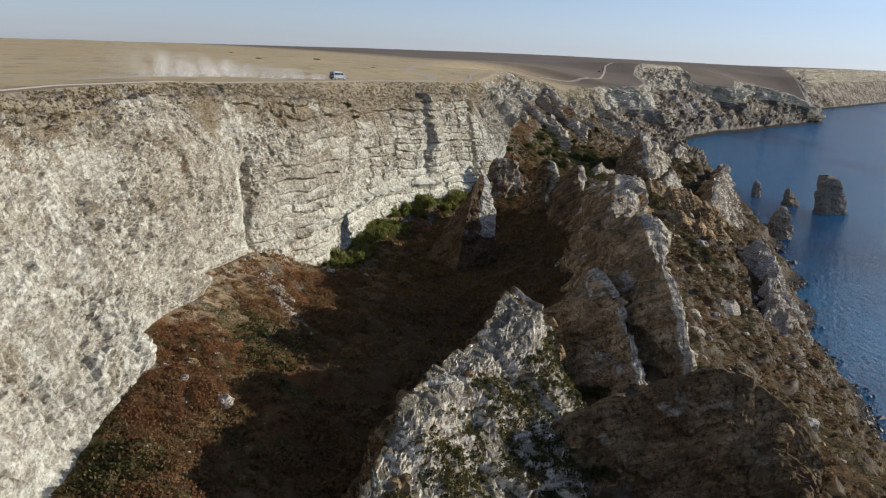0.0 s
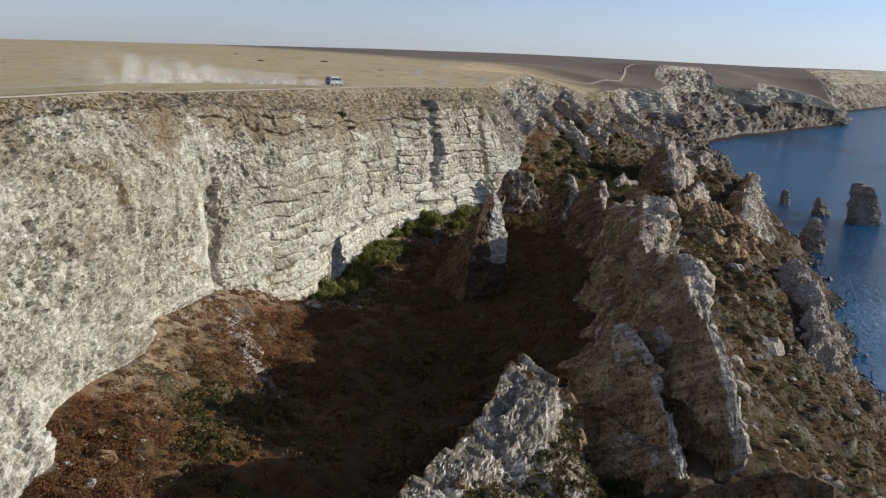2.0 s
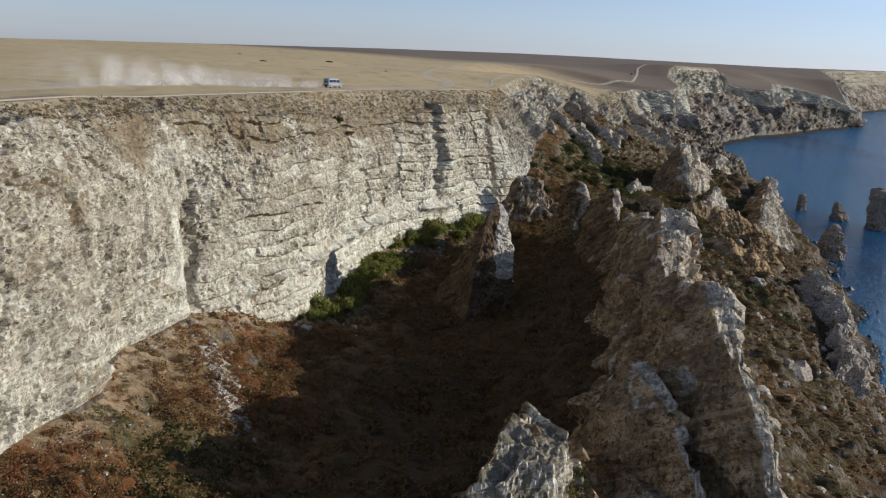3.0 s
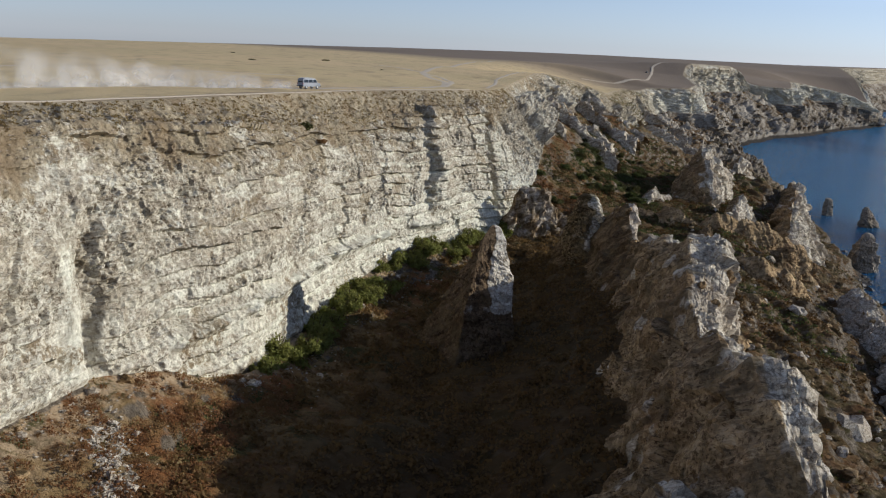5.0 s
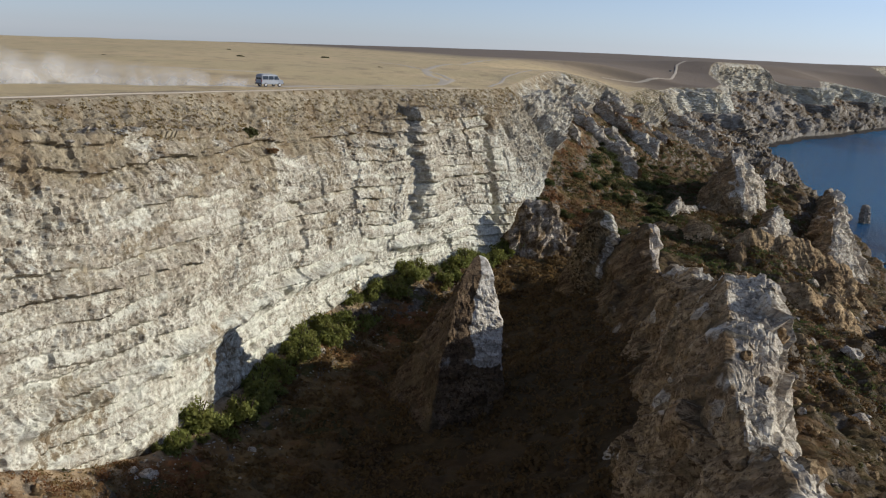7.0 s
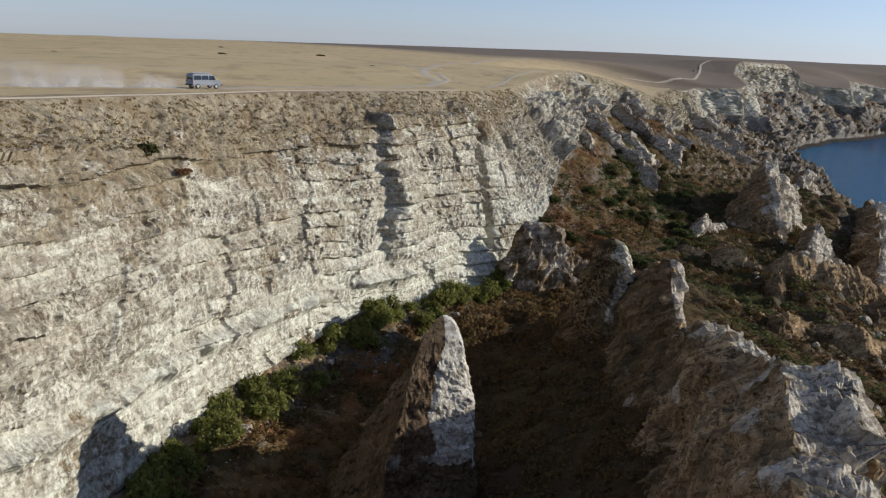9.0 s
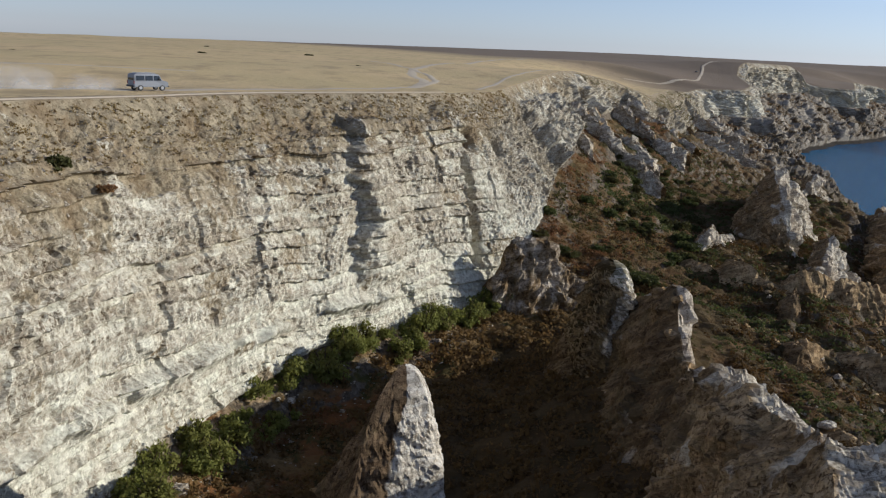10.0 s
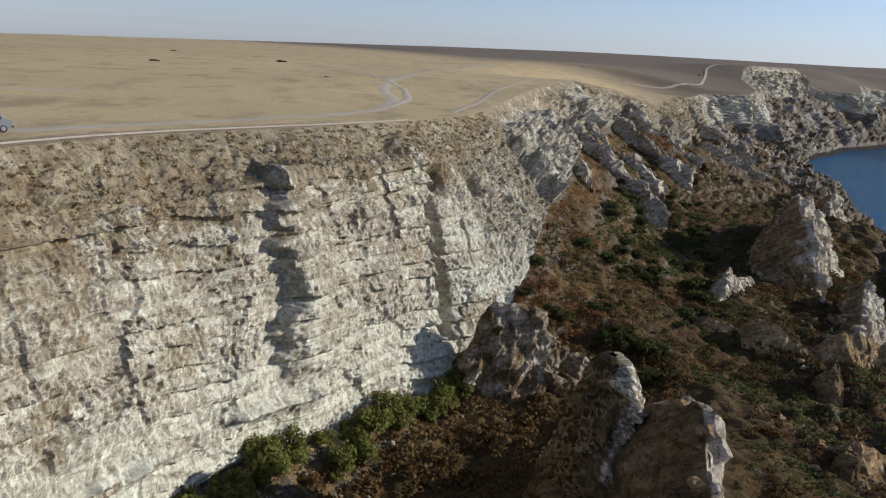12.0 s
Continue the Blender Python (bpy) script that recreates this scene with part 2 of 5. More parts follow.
        # worn: the darker tint that stands for shade, over brown growth patches
        worn = m.mix(1.0, col, m.mix(m.ramp(m.noise(0.35, 6, 0.7), (0.42, 0.0), (0.58, 1.0)), shade_tint[0], shade_tint[1]), "MULTIPLY")
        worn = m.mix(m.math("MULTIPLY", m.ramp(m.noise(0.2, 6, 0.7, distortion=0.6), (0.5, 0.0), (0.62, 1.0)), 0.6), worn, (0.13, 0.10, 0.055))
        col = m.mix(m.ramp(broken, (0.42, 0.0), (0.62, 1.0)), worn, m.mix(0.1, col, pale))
    pits = m.math("ADD", m.ramp(chips, (0.40, 0.0), (0.45, 1.0)), m.ramp(fine, (0.54, 1.0), (0.6, 0.0)))
    h = m.math("ADD", m.math("MULTIPLY", fine, 0.7), m.math("ADD", m.math("MULTIPLY", bed, 0.3), m.math("ADD", m.math("MULTIPLY", mottle, 0.5), m.math("MULTIPLY", pits, 0.3))))
    m.bump(h, 0.8, 0.24)
    return m.colour(col)


CLIFF = limestone("pale_limestone", (0.69, 0.66, 0.545), (0.515, 0.455, 0.335), (0.13, 0.09, 0.055), (0.365, 0.305, 0.205), True)
# the closing pair of tints darkens the landward side, as painted shade
ROCK = limestone("grey_limestone", (0.73, 0.66, 0.52), (0.47, 0.375, 0.265), (0.12, 0.085, 0.055), (0.12, 0.085, 0.04), None, 0.6, 0.94, 0.6, True, shade_tint=((0.52, 0.405, 0.265), (0.80, 0.64, 0.45)))
ASHEN = limestone("ashen_limestone", (0.76, 0.705, 0.595), (0.50, 0.415, 0.30), (0.13, 0.10, 0.07), (0.115, 0.10, 0.042), None, 0.6, 0.5, side_shade=True, shade_tint=((0.33, 0.25, 0.155), (0.53, 0.42, 0.28)))
# darker copy for rocks in shade, shade put into colour; also the dark layered block
UMBER = limestone("dark_limestone", (0.62, 0.55, 0.45), (0.40, 0.32, 0.225), (0.11, 0.08, 0.055), None, None, 0.9, side_shade=True, shade_tint=((0.28, 0.215, 0.14), (0.52, 0.41, 0.275)))
PALE = limestone("white_limestone", (0.58, 0.53, 0.44), (0.38, 0.31, 0.225), (0.13, 0.10, 0.07), None, None, 0.6)
WHITE = limestone("broken_limestone", (0.77, 0.735, 0.65), (0.62, 0.55, 0.44), (0.16, 0.12, 0.085), None, None, 0.6, side_shade=True, shade_tint=((0.17, 0.125, 0.085), (0.30, 0.225, 0.16)))
STACK = limestone("sea_limestone", (0.42, 0.36, 0.28), (0.28, 0.225, 0.16), (0.08, 0.065, 0.05), None, None, 0.8)


def dry_steppe():
    m = Nodes("dry_steppe", 1.0, 0.1)
    broad, mid = m.noise(0.012, 5, 0.6), m.noise(0.09, 6, 0.65, m.at(1.6, 0.7, 1))
    fine = m.noise(1.4, 8, 0.75)
    col = m.mix(m.ramp(broad, (0.35, 0.0), (0.65, 1.0)), (0.62, 0.46, 0.25), (0.54, 0.42, 0.22))
    col = m.mix(m.math("MULTIPLY", m.ramp(mid, (0.5, 0.0), (0.68, 1.0)), 0.75), col, (0.33, 0.25, 0.145))
    col = m.mix(m.math("MULTIPLY", m.ramp(fine, (0.45, 0.0), (0.7, 1.0)), 0.5), col, (0.28, 0.21, 0.125))
    far = m.ramp(m.math("DIVIDE", m.math("ADD", m.axis("Y"), m.math("MULTIPLY", m.axis("X"), 0.9)), 4000.0), (0.2, 0.0), (0.27, 1.0))
    col = m.mix(far, col, m.mix(m.noise(0.006, 5, 0.6, m.at(1, 0.35, 1)), (0.25, 0.19, 0.132), (0.15, 0.118, 0.09)))
    bare = m.math("ADD", m.field("worn"), m.math("MULTIPLY", m.math("SUBTRACT", m.noise(0.22, 7, 0.7), 0.5), 1.6))
    stony = m.mix(m.ramp(fine, (0.42, 0.0), (0.6, 1.0)), (0.36, 0.28, 0.18), (0.20, 0.15, 0.095))
    col = m.mix(m.math("MULTIPLY", m.ramp(bare, (0.45, 0.0), (0.7, 1.0)), 0.85), col, stony)
    m.bump(m.math("ADD", fine, mid), 0.6, 0.25)
    return m.colour(col)


def scrub_ground():
    """The slipped land under the cliff: dry grass, rusty and green low growth, bare stony earth and rock where it is
    steep; the hollow's shade is put into its brown.
    """
    m = Nodes("scrub_ground", 1.0, 0.1)
    broad, mid = m.noise(0.045, 5, 0.62), m.noise(0.16, 6, 0.66, distortion=0.5)
    fine, grit = m.noise(0.9, 8, 0.74), m.cells(0.9)
    col = m.mix(m.ramp(broad, (0.44, 0.0), (0.54, 1.0)), (0.19, 0.08, 0.03), (0.22, 0.145, 0.065))
    col = m.mix(m.ramp(m.noise(0.11, 5, 0.66, m.at(1.0, 1.0, 1.0), 0.8), (0.52, 0.0), (0.58, 1.0)), col, (0.065, 0.062, 0.02))
    col = m.mix(m.math("MULTIPLY", m.ramp(mid, (0.55, 0.0), (0.62, 1.0)), 0.8), col, (0.20, 0.14, 0.07))
    col = m.mix(m.math("MULTIPLY", m.ramp(fine, (0.5, 0.0), (0.62, 1.0)), 0.6), col, (0.05, 0.036, 0.016))
    col = m.mix(m.math("MULTIPLY", m.ramp(m.noise(2.2, 6, 0.7), (0.55, 0.0), (0.65, 1.0)), 0.4), col, (0.17, 0.13, 0.075))
    brown = m.mix(m.ramp(mid, (0.42, 0.0), (0.58, 1.0)), (0.068, 0.046, 0.021), (0.088, 0.058, 0.027))
    slope = m.mix(m.ramp(m.noise(0.1, 6, 0.7, distortion=0.6), (0.42, 0.0), (0.56, 1.0)), (0.115, 0.062, 0.026), (0.06, 0.05, 0.02))
    slope = m.mix(m.math("MULTIPLY", m.ramp(fine, (0.46, 0.0), (0.58, 1.0)), 0.7), slope, (0.04, 0.028, 0.015))
    slope = m.mix(m.math("MULTIPLY", m.ramp(m.noise(0.5, 7, 0.7), (0.56, 0.0), (0.64, 1.0)), 0.7), slope, (0.24, 0.18, 0.115))
    brown = m.mix(m.field("outer"), brown, slope)
    # past the talus the ground turns dark brown: painted shade in the hollow
    col = m.mix(m.math("MULTIPLY", m.field("shade_slope"), 0.88), col, brown)
    col = m.mix(m.math("MULTIPLY", m.field("verge"), m.ramp(m.noise(0.5, 6, 0.7), (0.42, 0.0), (0.55, 1.0))), col, (0.42, 0.31, 0.19))
    rock = m.mix(m.ramp(fine, (0.4, 0.0), (0.65, 1.0)), (0.075, 0.057, 0.04), (0.22, 0.185, 0.14))
    steep = m.math("ADD", m.up(), m.math("MULTIPLY", m.math("SUBTRACT", fine, 0.5), 0.5))
    col = m.mix(m.ramp(steep, (0.66, 1.0), (0.8, 0.0)), col, rock)
    col = m.mix(m.math("MULTIPLY", m.math("MULTIPLY", m.field("scree"), 0.75), m.ramp(m.noise(0.045, 8, 0.74), (0.47, 0.0), (0.56, 1.0))), col, m.mix(m.noise(0.3, 6, 0.7), (0.24, 0.205, 0.16), (0.50, 0.455, 0.38)))
    col = m.mix(m.ramp(m.math("DIVIDE", m.math("ADD", m.axis("Z"), m.math("MULTIPLY", m.noise(0.4, 5), 3.0)), 10.0), (0.42, 1.0), (0.56, 0.0)), col, (0.032, 0.027, 0.022))
    m.bump(m.math("ADD", fine, m.math("MULTIPLY", grit, 0.5)), 1.0, 0.6)
    return m.colour(col)


def sea_water():
    m = Nodes("sea_water", 0.1, 0.27)
    m.bsdf.inputs["IOR"].default_value = 1.33
    swell = m.noise(0.35, 6, 0.62, m.at(1, 0.55, 1))
    chop = m.noise(1.6, 4, 0.6, m.at(1, 0.7, 1))
    patch = m.noise(0.006, 4, 0.6, m.at(1, 0.5, 1))
    m.bump(m.math("ADD", swell, m.math("MULTIPLY", chop, 0.35)), 1.0, 2.4)
    # random patches, and a paler tone far out: sky reflection painted into the colour
    sheen_patch = m.math("ADD", patch, m.ramp(m.math("DIVIDE", m.axis("Y"), 2000.0), (0.1, -0.12), (0.32, 0.16)))
    return m.colour(m.mix(m.ramp(sheen_patch, (0.4, 0.0), (0.62, 1.0)), (0.002, 0.027, 0.088), (0.008, 0.135, 0.275)))


STEPPE, SCRUB, SEA = dry_steppe(), scrub_ground(), sea_water()


def track_dust():
    m = Nodes("pale_track", 1.0, 0.1)
    fine = m.noise(0.8, 7, 0.7)
    m.bump(fine, 0.4, 0.1)
    return m.colour(m.mix(fine, (0.40, 0.33, 0.24), (0.55, 0.47, 0.36)))


TRACK = track_dust()

# ---- the coast: lines that run along it, from the land to the sea ----
def line(*knots):
    """x and z along y of a line through knots of (y, x, z), slightly rounded."""
    k = np.array(knots, float)

    def along(y, soft=3.0):
        y = np.asarray(y, float)
        w = np.where(y < 330, 1.0, np.maximum(soft, np.abs(y) * 0.004))
        steps = (-1.0, -0.5, 0.0, 0.5, 1.0)
        return tuple(sum(np.interp(y + s * w, k[:, 0], k[:, c]) for s in steps) / 5 for c in (1, 2))
    return along


BROW = line((-400, -62, 77), (0, -54, 77), (60, -48, 77), (112, -44.5, 77.3), (145, -43.5, 76.8), (160, -39.5, 76.2), (184, -33, 75.8), (215, -28, 75.2), (234, -21.5, 74.9), (252, -16, 74.7),
            (265, -9, 74.6), (284, 0.5, 74.3), (298, 5.5, 74), (321, 12, 73.5), (400, 20, 74), (480, 30, 75), (520, 37, 74.5), (560, 58, 70), (600, 73, 65), (640, 85, 61.5), (700, 96, 60.5), (740, 106, 60), (790, 118, 60))
FAR = ((790, 118, 60), (850, 132, 57), (900, 148, 55), (935, 163, 57), (947, 204, 58), (1000, 222, 60), (1080, 226, 68), (1120, 236, 77), (1140, 246, 81), (1250, 322, 80), (1262, 334, 72), (1272, 346, 57), (1284, 412, 55), (1340, 430, 60), (1400, 448, 62),
       (1424, 486, 58), (1446, 548, 48), (1466, 590, 34), (1490, 596, 40), (1560, 602, 70), (1700, 630, 84), (2000, 760, 86), (2700, 1220, 92), (4600, 2400, 100))
BROW_FAR = line(*FAR)
LIP = line((-400, -54, 74), (0, -46, 75), (60, -42.4, 74.6), (112, -40.7, 74.8), (145, -39.8, 74.0), (160, -35, 73.8), (175, -28.5, 72.8), (189, -24.0, 71.6), (215, -22.5, 69.5), (235, -17, 68.8),
           (248, -11, 69.2), (256, -5.6, 70.2), (262, -2.6, 70.5), (270, 0.5, 70.5), (289, 9, 70), (300, 11, 69.5), (321, 16, 69.5), (345, 17.5, 70), (420, 25.5, 69), (455, 34, 70), (492, 41.5, 68),
           (520, 45, 69), (560, 66, 65), (600, 83, 58), (640, 95, 54), (700, 106, 53), (740, 116, 53), (790, 127, 55))
LIP_FAR = line(*[(y - 3, x + 8, z - 3.5) for y, x, z in FAR])
FOOT = line((-400, -36, 50), (0, -31, 49), (60, -28.5, 48), (71, -29.4, 47.5), (79, -30.2, 48), (86, -29.6, 49.4), (91, -29, 50), (93.5, -32.6, 50), (105, -33.4, 50), (111, -32, 50), (118.5, -31.6, 49.6), (121, -34, 49.6), (130, -34.4, 49.6), (140, -32.8, 49),
            (150, -31.5, 48.5), (158, -27.5, 46.5), (168, -25, 42), (179, -22.5, 39),
            (204, -18.9, 38.9), (235, -12.8, 40.3), (251, -7.6, 41.2), (256, -4.2, 40.8), (262, 0.0, 40.2), (277, 9, 39), (290, 19, 44), (305, 23, 51), (321, 25.5, 56), (345, 28.5, 59), (400, 35, 61), (450, 41, 60),
            (500, 52, 59), (560, 76, 54), (640, 108, 38), (700, 120, 36), (740, 130, 37), (790, 139, 38))
FOOT_FAR = line(*[(y - 8, x + 16, 0.62 * z) for y, x, z in FAR])


def spliced(near_part, far_part):
    return lambda y: tuple(np.where(np.asarray(y) < 790, a, c) for a, c in zip(near_part(y), far_part(y)))


BROW, LIP, FOOT = spliced(BROW, BROW_FAR), spliced(LIP, LIP_FAR), spliced(FOOT, FOOT_FAR)
TALUS = line((-400, -24, 45), (60, -20, 45.5), (100, -20, 46), (125, -20, 44), (150, -20, 43.5), (168, -17, 40), (190, -13.5, 36.5), (235, -6.5, 36.5), (262, 7, 36.5), (285, 24, 40), (305, 32, 45), (345, 46, 46),
             (431, 60, 43), (520, 86, 42), (650, 128, 30), (800, 176, 26), (900, 236, 22), (1010, 250, 22), (1050, 270, 30), (1080, 345, 30), (1180, 362, 28), (1360, 485, 26), (1490, 592, 20), (1700, 690, 24), (2000, 825, 22), (2700, 1300, 25), (4600, 2480, 20))
FLOOR = line((-400, -4, 41), (60, 2, 39), (85, 6, 41), (100, 10, 42), (115, 14, 41), (130, 10, 38.5), (150, 8, 37), (200, 12, 34.5), (262, 18, 36), (285, 32, 39.5), (305, 40, 43), (345, 56, 42.5), (431, 70, 38), (520, 98, 36), (650, 142, 22),
             (800, 195, 15), (900, 244, 12), (1010, 260, 12), (1050, 280, 16), (1080, 350, 16), (1180, 374, 15), (1360, 496, 14), (1490, 600, 10), (1700, 700, 12), (2000, 827, 12), (4600, 2490, 10))
RIDGE = line((-400, 26, 36), (60, 26, 31), (82, 26, 33), (96, 27, 42), (104, 27.5, 46), (150, 32, 47), (200, 37, 46), (240, 40, 45), (270, 44, 42), (300, 54, 40), (340, 62, 40.5), (370, 74, 38), (431, 86, 37), (520, 110, 28),
             (650, 160, 16), (800, 208, 9), (900, 250, 8), (1010, 270, 8), (1080, 354, 9), (1180, 379, 8), (1360, 502, 8), (1490, 605, 6), (1700, 706, 7), (2000, 828, 7), (4600, 2494, 6))
BENCH = line((-400, 60, 30), (60, 58, 29), (135, 50, 34), (173, 62, 30), (200, 68, 31), (243, 79, 32), (290, 79, 34.5), (320, 82, 36), (366, 96, 32), (400, 105, 32), (470, 138, 28), (500, 135, 28), (600, 160, 18),
             (800, 218, 6), (900, 254, 5), (1010, 276, 5), (1080, 357, 5), (1180, 383, 5), (1360, 507, 5), (1490, 609, 4), (1700, 710, 4), (2000, 829, 4), (4600, 2497, 4))
SHORE = line((-400, 92, 2), (60, 96, 2), (193, 103, 2.2), (217, 110, 2.5), (253, 118, 2.5), (301, 130, 3), (333, 140, 3), (394, 156, 3), (480, 172, 3), (560, 192, 2.5), (700, 218, 2), (800, 236, 2), (852, 243, 2), (923, 252, 2), (1006, 272, 2),
             (1045, 296, 2), (1131, 346, 2), (1166, 380, 2), (1200, 409, 2), (1250, 441, 2), (1360, 525, 2), (1471, 612, 2), (1500, 634, 2), (1530, 640, 2), (1600, 655, 2), (1700, 714, 2), (1975, 824, 2), (2679, 1310, 2), (4600, 2500, 2))


def apron(near_part, share):
    """Past the near bay the slipped land falls evenly from the cliff foot to the shore."""
    def along(y):
        y = np.asarray(y, float)
        (nx, nz), (fx, fz), (sx, sz) = near_part(y), FOOT(y), SHORE(y)
        w = np.clip((y - 620) / 170, 0, 1)
        return nx + (fx + (sx - fx) * share - nx) * w, nz + (fz + (sz - fz) * share ** 0.85 - nz) * w
    return along


TALUS, FLOOR, RIDGE, BENCH = apron(TALUS, 0.16), apron(FLOOR, 0.36), apron(RIDGE, 0.58), apron(BENCH, 0.82)

# stations along the coast, closer together where it is near or turns across the view
walk_y = np.arange(335, 2100, 0.25)
bend = np.abs(np.gradient(BROW(walk_y)[0], walk_y))
need = np.hypot(1.0, np.minimum(bend, 12.0)) / np.interp(walk_y, (335, 420, 700, 1050, 1500, 2100), (0.6, 0.85, 1.9, 2.3, 3.6, 8.0))
count = np.cumsum(need) * 0.25
ys = np.concatenate([np.arange(-400, -20, 20.0), np.arange(-20, 62, 1.0), np.arange(62, 150, 0.36), np.arange(150, 300, 0.27), np.arange(300, 335, 0.38), np.interp(np.arange(0.0, count[-1], 1.0), count, walk_y), np.arange(2100, 4601, 50.0)])


def cross(lines, counts, bends=None):
    """A grid between the lines: for each y the places on the way from one line to the next."""
    pts = [np.stack([f(ys)[0], ys, f(ys)[1]], -1) for f in lines]
    rows = []
    for a, b, n in zip(pts[:-1], pts[1:], counts):
        for s in np.arange(n) / n:
            rows.append(a + (b - a) * s)
    rows.append(pts[-1])
    return np.stack(rows, 1)


def ease(a, lo, hi):
    s = np.clip((a - lo) / (hi - lo), 0, 1)
    return s * s * (3 - 2 * s)


# plateau
brow_x, brow_z = BROW(ys)
fall = np.concatenate([-np.geomspace(4000, 3.0, 64), [0.0]])
px = brow_x[:, None] + fall[None, :]
py = np.repeat(ys[:, None], px.shape[1], 1)
inland = np.clip(-fall, 0, None)[None, :]
level = 75.2 + 1.3 * ease(-px, 30, 120) + 11 * ease(py, 900, 2600) * ease(px, -350, 350) - 0.03 * np.clip(-px - 330, 0, None) - 0.9 * ease(py, 420, 900) * ease(-px, -60, 40)
pz = level + (brow_z[:, None] - level) * (1 - ease(inland, 0, 45 + np.abs(py - 200) * 0.12))
plateau = np.stack([px, py, pz], -1)
soft_in = ease(inland, 0.5, 12)
plateau[..., 2] += soft_in * (0.45 * fbm(plateau / (38, 60, 400), 3) + 0.08 * fbm(plateau / (5, 8, 50), 3))
worn_edge = np.clip((1 - ease(inland, 1.0, 9.0)) * (1 - ease(py, 270, 310)), 0, 1)
PLATEAU = sheet("ground", plateau, STEPPE, flip=True, worn=worn_edge)
tagged(PLATEAU, "dry golden-brown grass steppe on a flat clifftop plateau", "ground", kind="structure")

# cliff
TOP, ALL = 46, 196
cg = cross((BROW, LIP, FOOT), (TOP, ALL - TOP))
row = np.arange(cg.shape[1])
scale_far = 1 + 0.6 * ease(ys, 310, 500)[:, None]
calm = (1 - 0.6 * np.exp(-((ys - 257.2) / 2.2) ** 2) - 0.7 * np.exp(-((ys - 147.5) / 4.0) ** 4))[:, None]
n0 = normals(cg)
n0 *= np.sign(n0[..., 0:1] + 1e-9)
q = cg.copy()
q[..., 2] += 0.03 * (q[..., 1] - 200)
cy, cz = cg[..., 1], cg[..., 2]
coarse = np.interp(ys, (300, 345, 420, 700, 1000, 2000), (1.0, 1.9, 2.3, 3.4, 5.0, 9.0))[:, None]
qf = q / coarse[..., None]
tilt = q[..., 2] + 0.9 * fbm(q / 13, 3)
broken = 0.6 + 0.5 * ease(fbm(q / (11, 11, 5) + 61, 4) + 0.05 * (1 - ease(cy, 120, 160)), -0.3, 0.35)
amount = ease(row, 0, 26)[None, :] * (1 - 0.5 * ease(row, ALL - 4, ALL)[None, :])
hard = np.clip(ease(row, 26, 60)[None, :] + 0.4 * fbm(q / 6, 3) * ease(row, 10, 30)[None, :], 0, 1)
big = fbm(np.stack([q[..., 1] / 36, q[..., 2] / 80, 0 * q[..., 0] + 3.3], -1), 3)
mid = facets(q / (7, 6, 8))
flute = ridged(np.stack([q[..., 1] / 7, q[..., 2] / 50, q[..., 0] / 30], -1), 3)
beds = ease(0.5 * fbm(q / 26, 3) + (cy - 150) / 120, -0.3, 0.2) * (1 - 0.97 * ease(cy, 282, 302))
k = np.floor(tilt / coarse / 2.3).astype(np.int64)
f = tilt / coarse / 2.3 - k
proud, kind = CELL[(k * 13 + 5) & 511, 1], CELL[(k * 29 + 11) & 511, 2]
smooth_bed = ease(f + 0.35 * fbm(q / (3.5, 3.5, 1.6), 3), 0.5, 0.72) * beds * ease(fbm(q / (9, 9, 5), 4) + 0.25 * (kind - 0.5), -0.3, 0.15)
col_chip, col_gap = blocks(np.stack([qf[..., 1] / 0.85, qf[..., 0] / 0.85, qf[..., 2] / 2.2], -1))
nod, nod_gap = blocks(qf / (1.7, 1.7, 1.3) + 11)
nod2, nod2_gap = blocks(qf / (0.8, 0.8, 0.65) + 40)
pit = ease(perlin(qf / (1.9, 1.9, 1.5)) + 0.35 * perlin(qf / 0.8), 0.3, 0.6)
crumbly = 0.42 * (nod - 0.5) + 0.4 * facets(qf / 2.6 + 4) - 0.3 * (1 - ease(nod_gap, 0, 0.22)) + 0.22 * (nod2 - 0.5) - 0.12 * (1 - ease(nod2_gap, 0, 0.2)) - 0.5 * pit
columns = 0.36 * (col_chip - 0.5) - 0.22 * (1 - ease(col_gap, 0, 0.2)) + 0.26 * (nod2 - 0.5) - 0.12 * (1 - ease(nod2_gap, 0, 0.2)) - 0.45 * pit
bedded = 0.9 * (proud - 0.5) + (0.6 + 1.1 * kind) * (0.42 - f) * ease(fbm(q / (12, 12, 6) + 19, 3), -0.4, 0.2) + (1 - 0.85 * smooth_bed) * broken * 0.85 * columns - 0.25 * (1 - ease(f, 0.0, 0.1)) * ease(fbm(q / (5, 5, 3) + 31, 4), -0.1, 0.3) + 0.35 * layers(tilt / coarse, 0.55)
foot_calm = 1 - 0.35 * (1 - ease(cz, 45, 54)) * (ease(ys, 148, 165) * (1 - ease(ys, 270, 285)))[:, None]
d = calm * (2.0 * big + 0.38 * mid + 0.35 * flute) + calm * foot_calm * (beds * bedded + (1 - beds) * broken * crumbly) + 0.16 * fbm(qf / 0.9, 2)
soft = 0.9 * fbm(q / 7, 4) + 0.35 * fbm(q / 1.6, 3) + 0.35 * (nod - 0.5) * ease(nod, 0.6, 0.9)
d = scale_far * (hard * d + (1 - hard) * soft)
down = np.clip((row - TOP) / (ALL - TOP), 0, 1)[None, :]
d = d + 2.1 * (ease(ys, 84, 108) * (1 - ease(ys, 268, 286)))[:, None] * ease(row, 26, 96)[None, :] * (1 - ease(down, 0.4, 1.0))
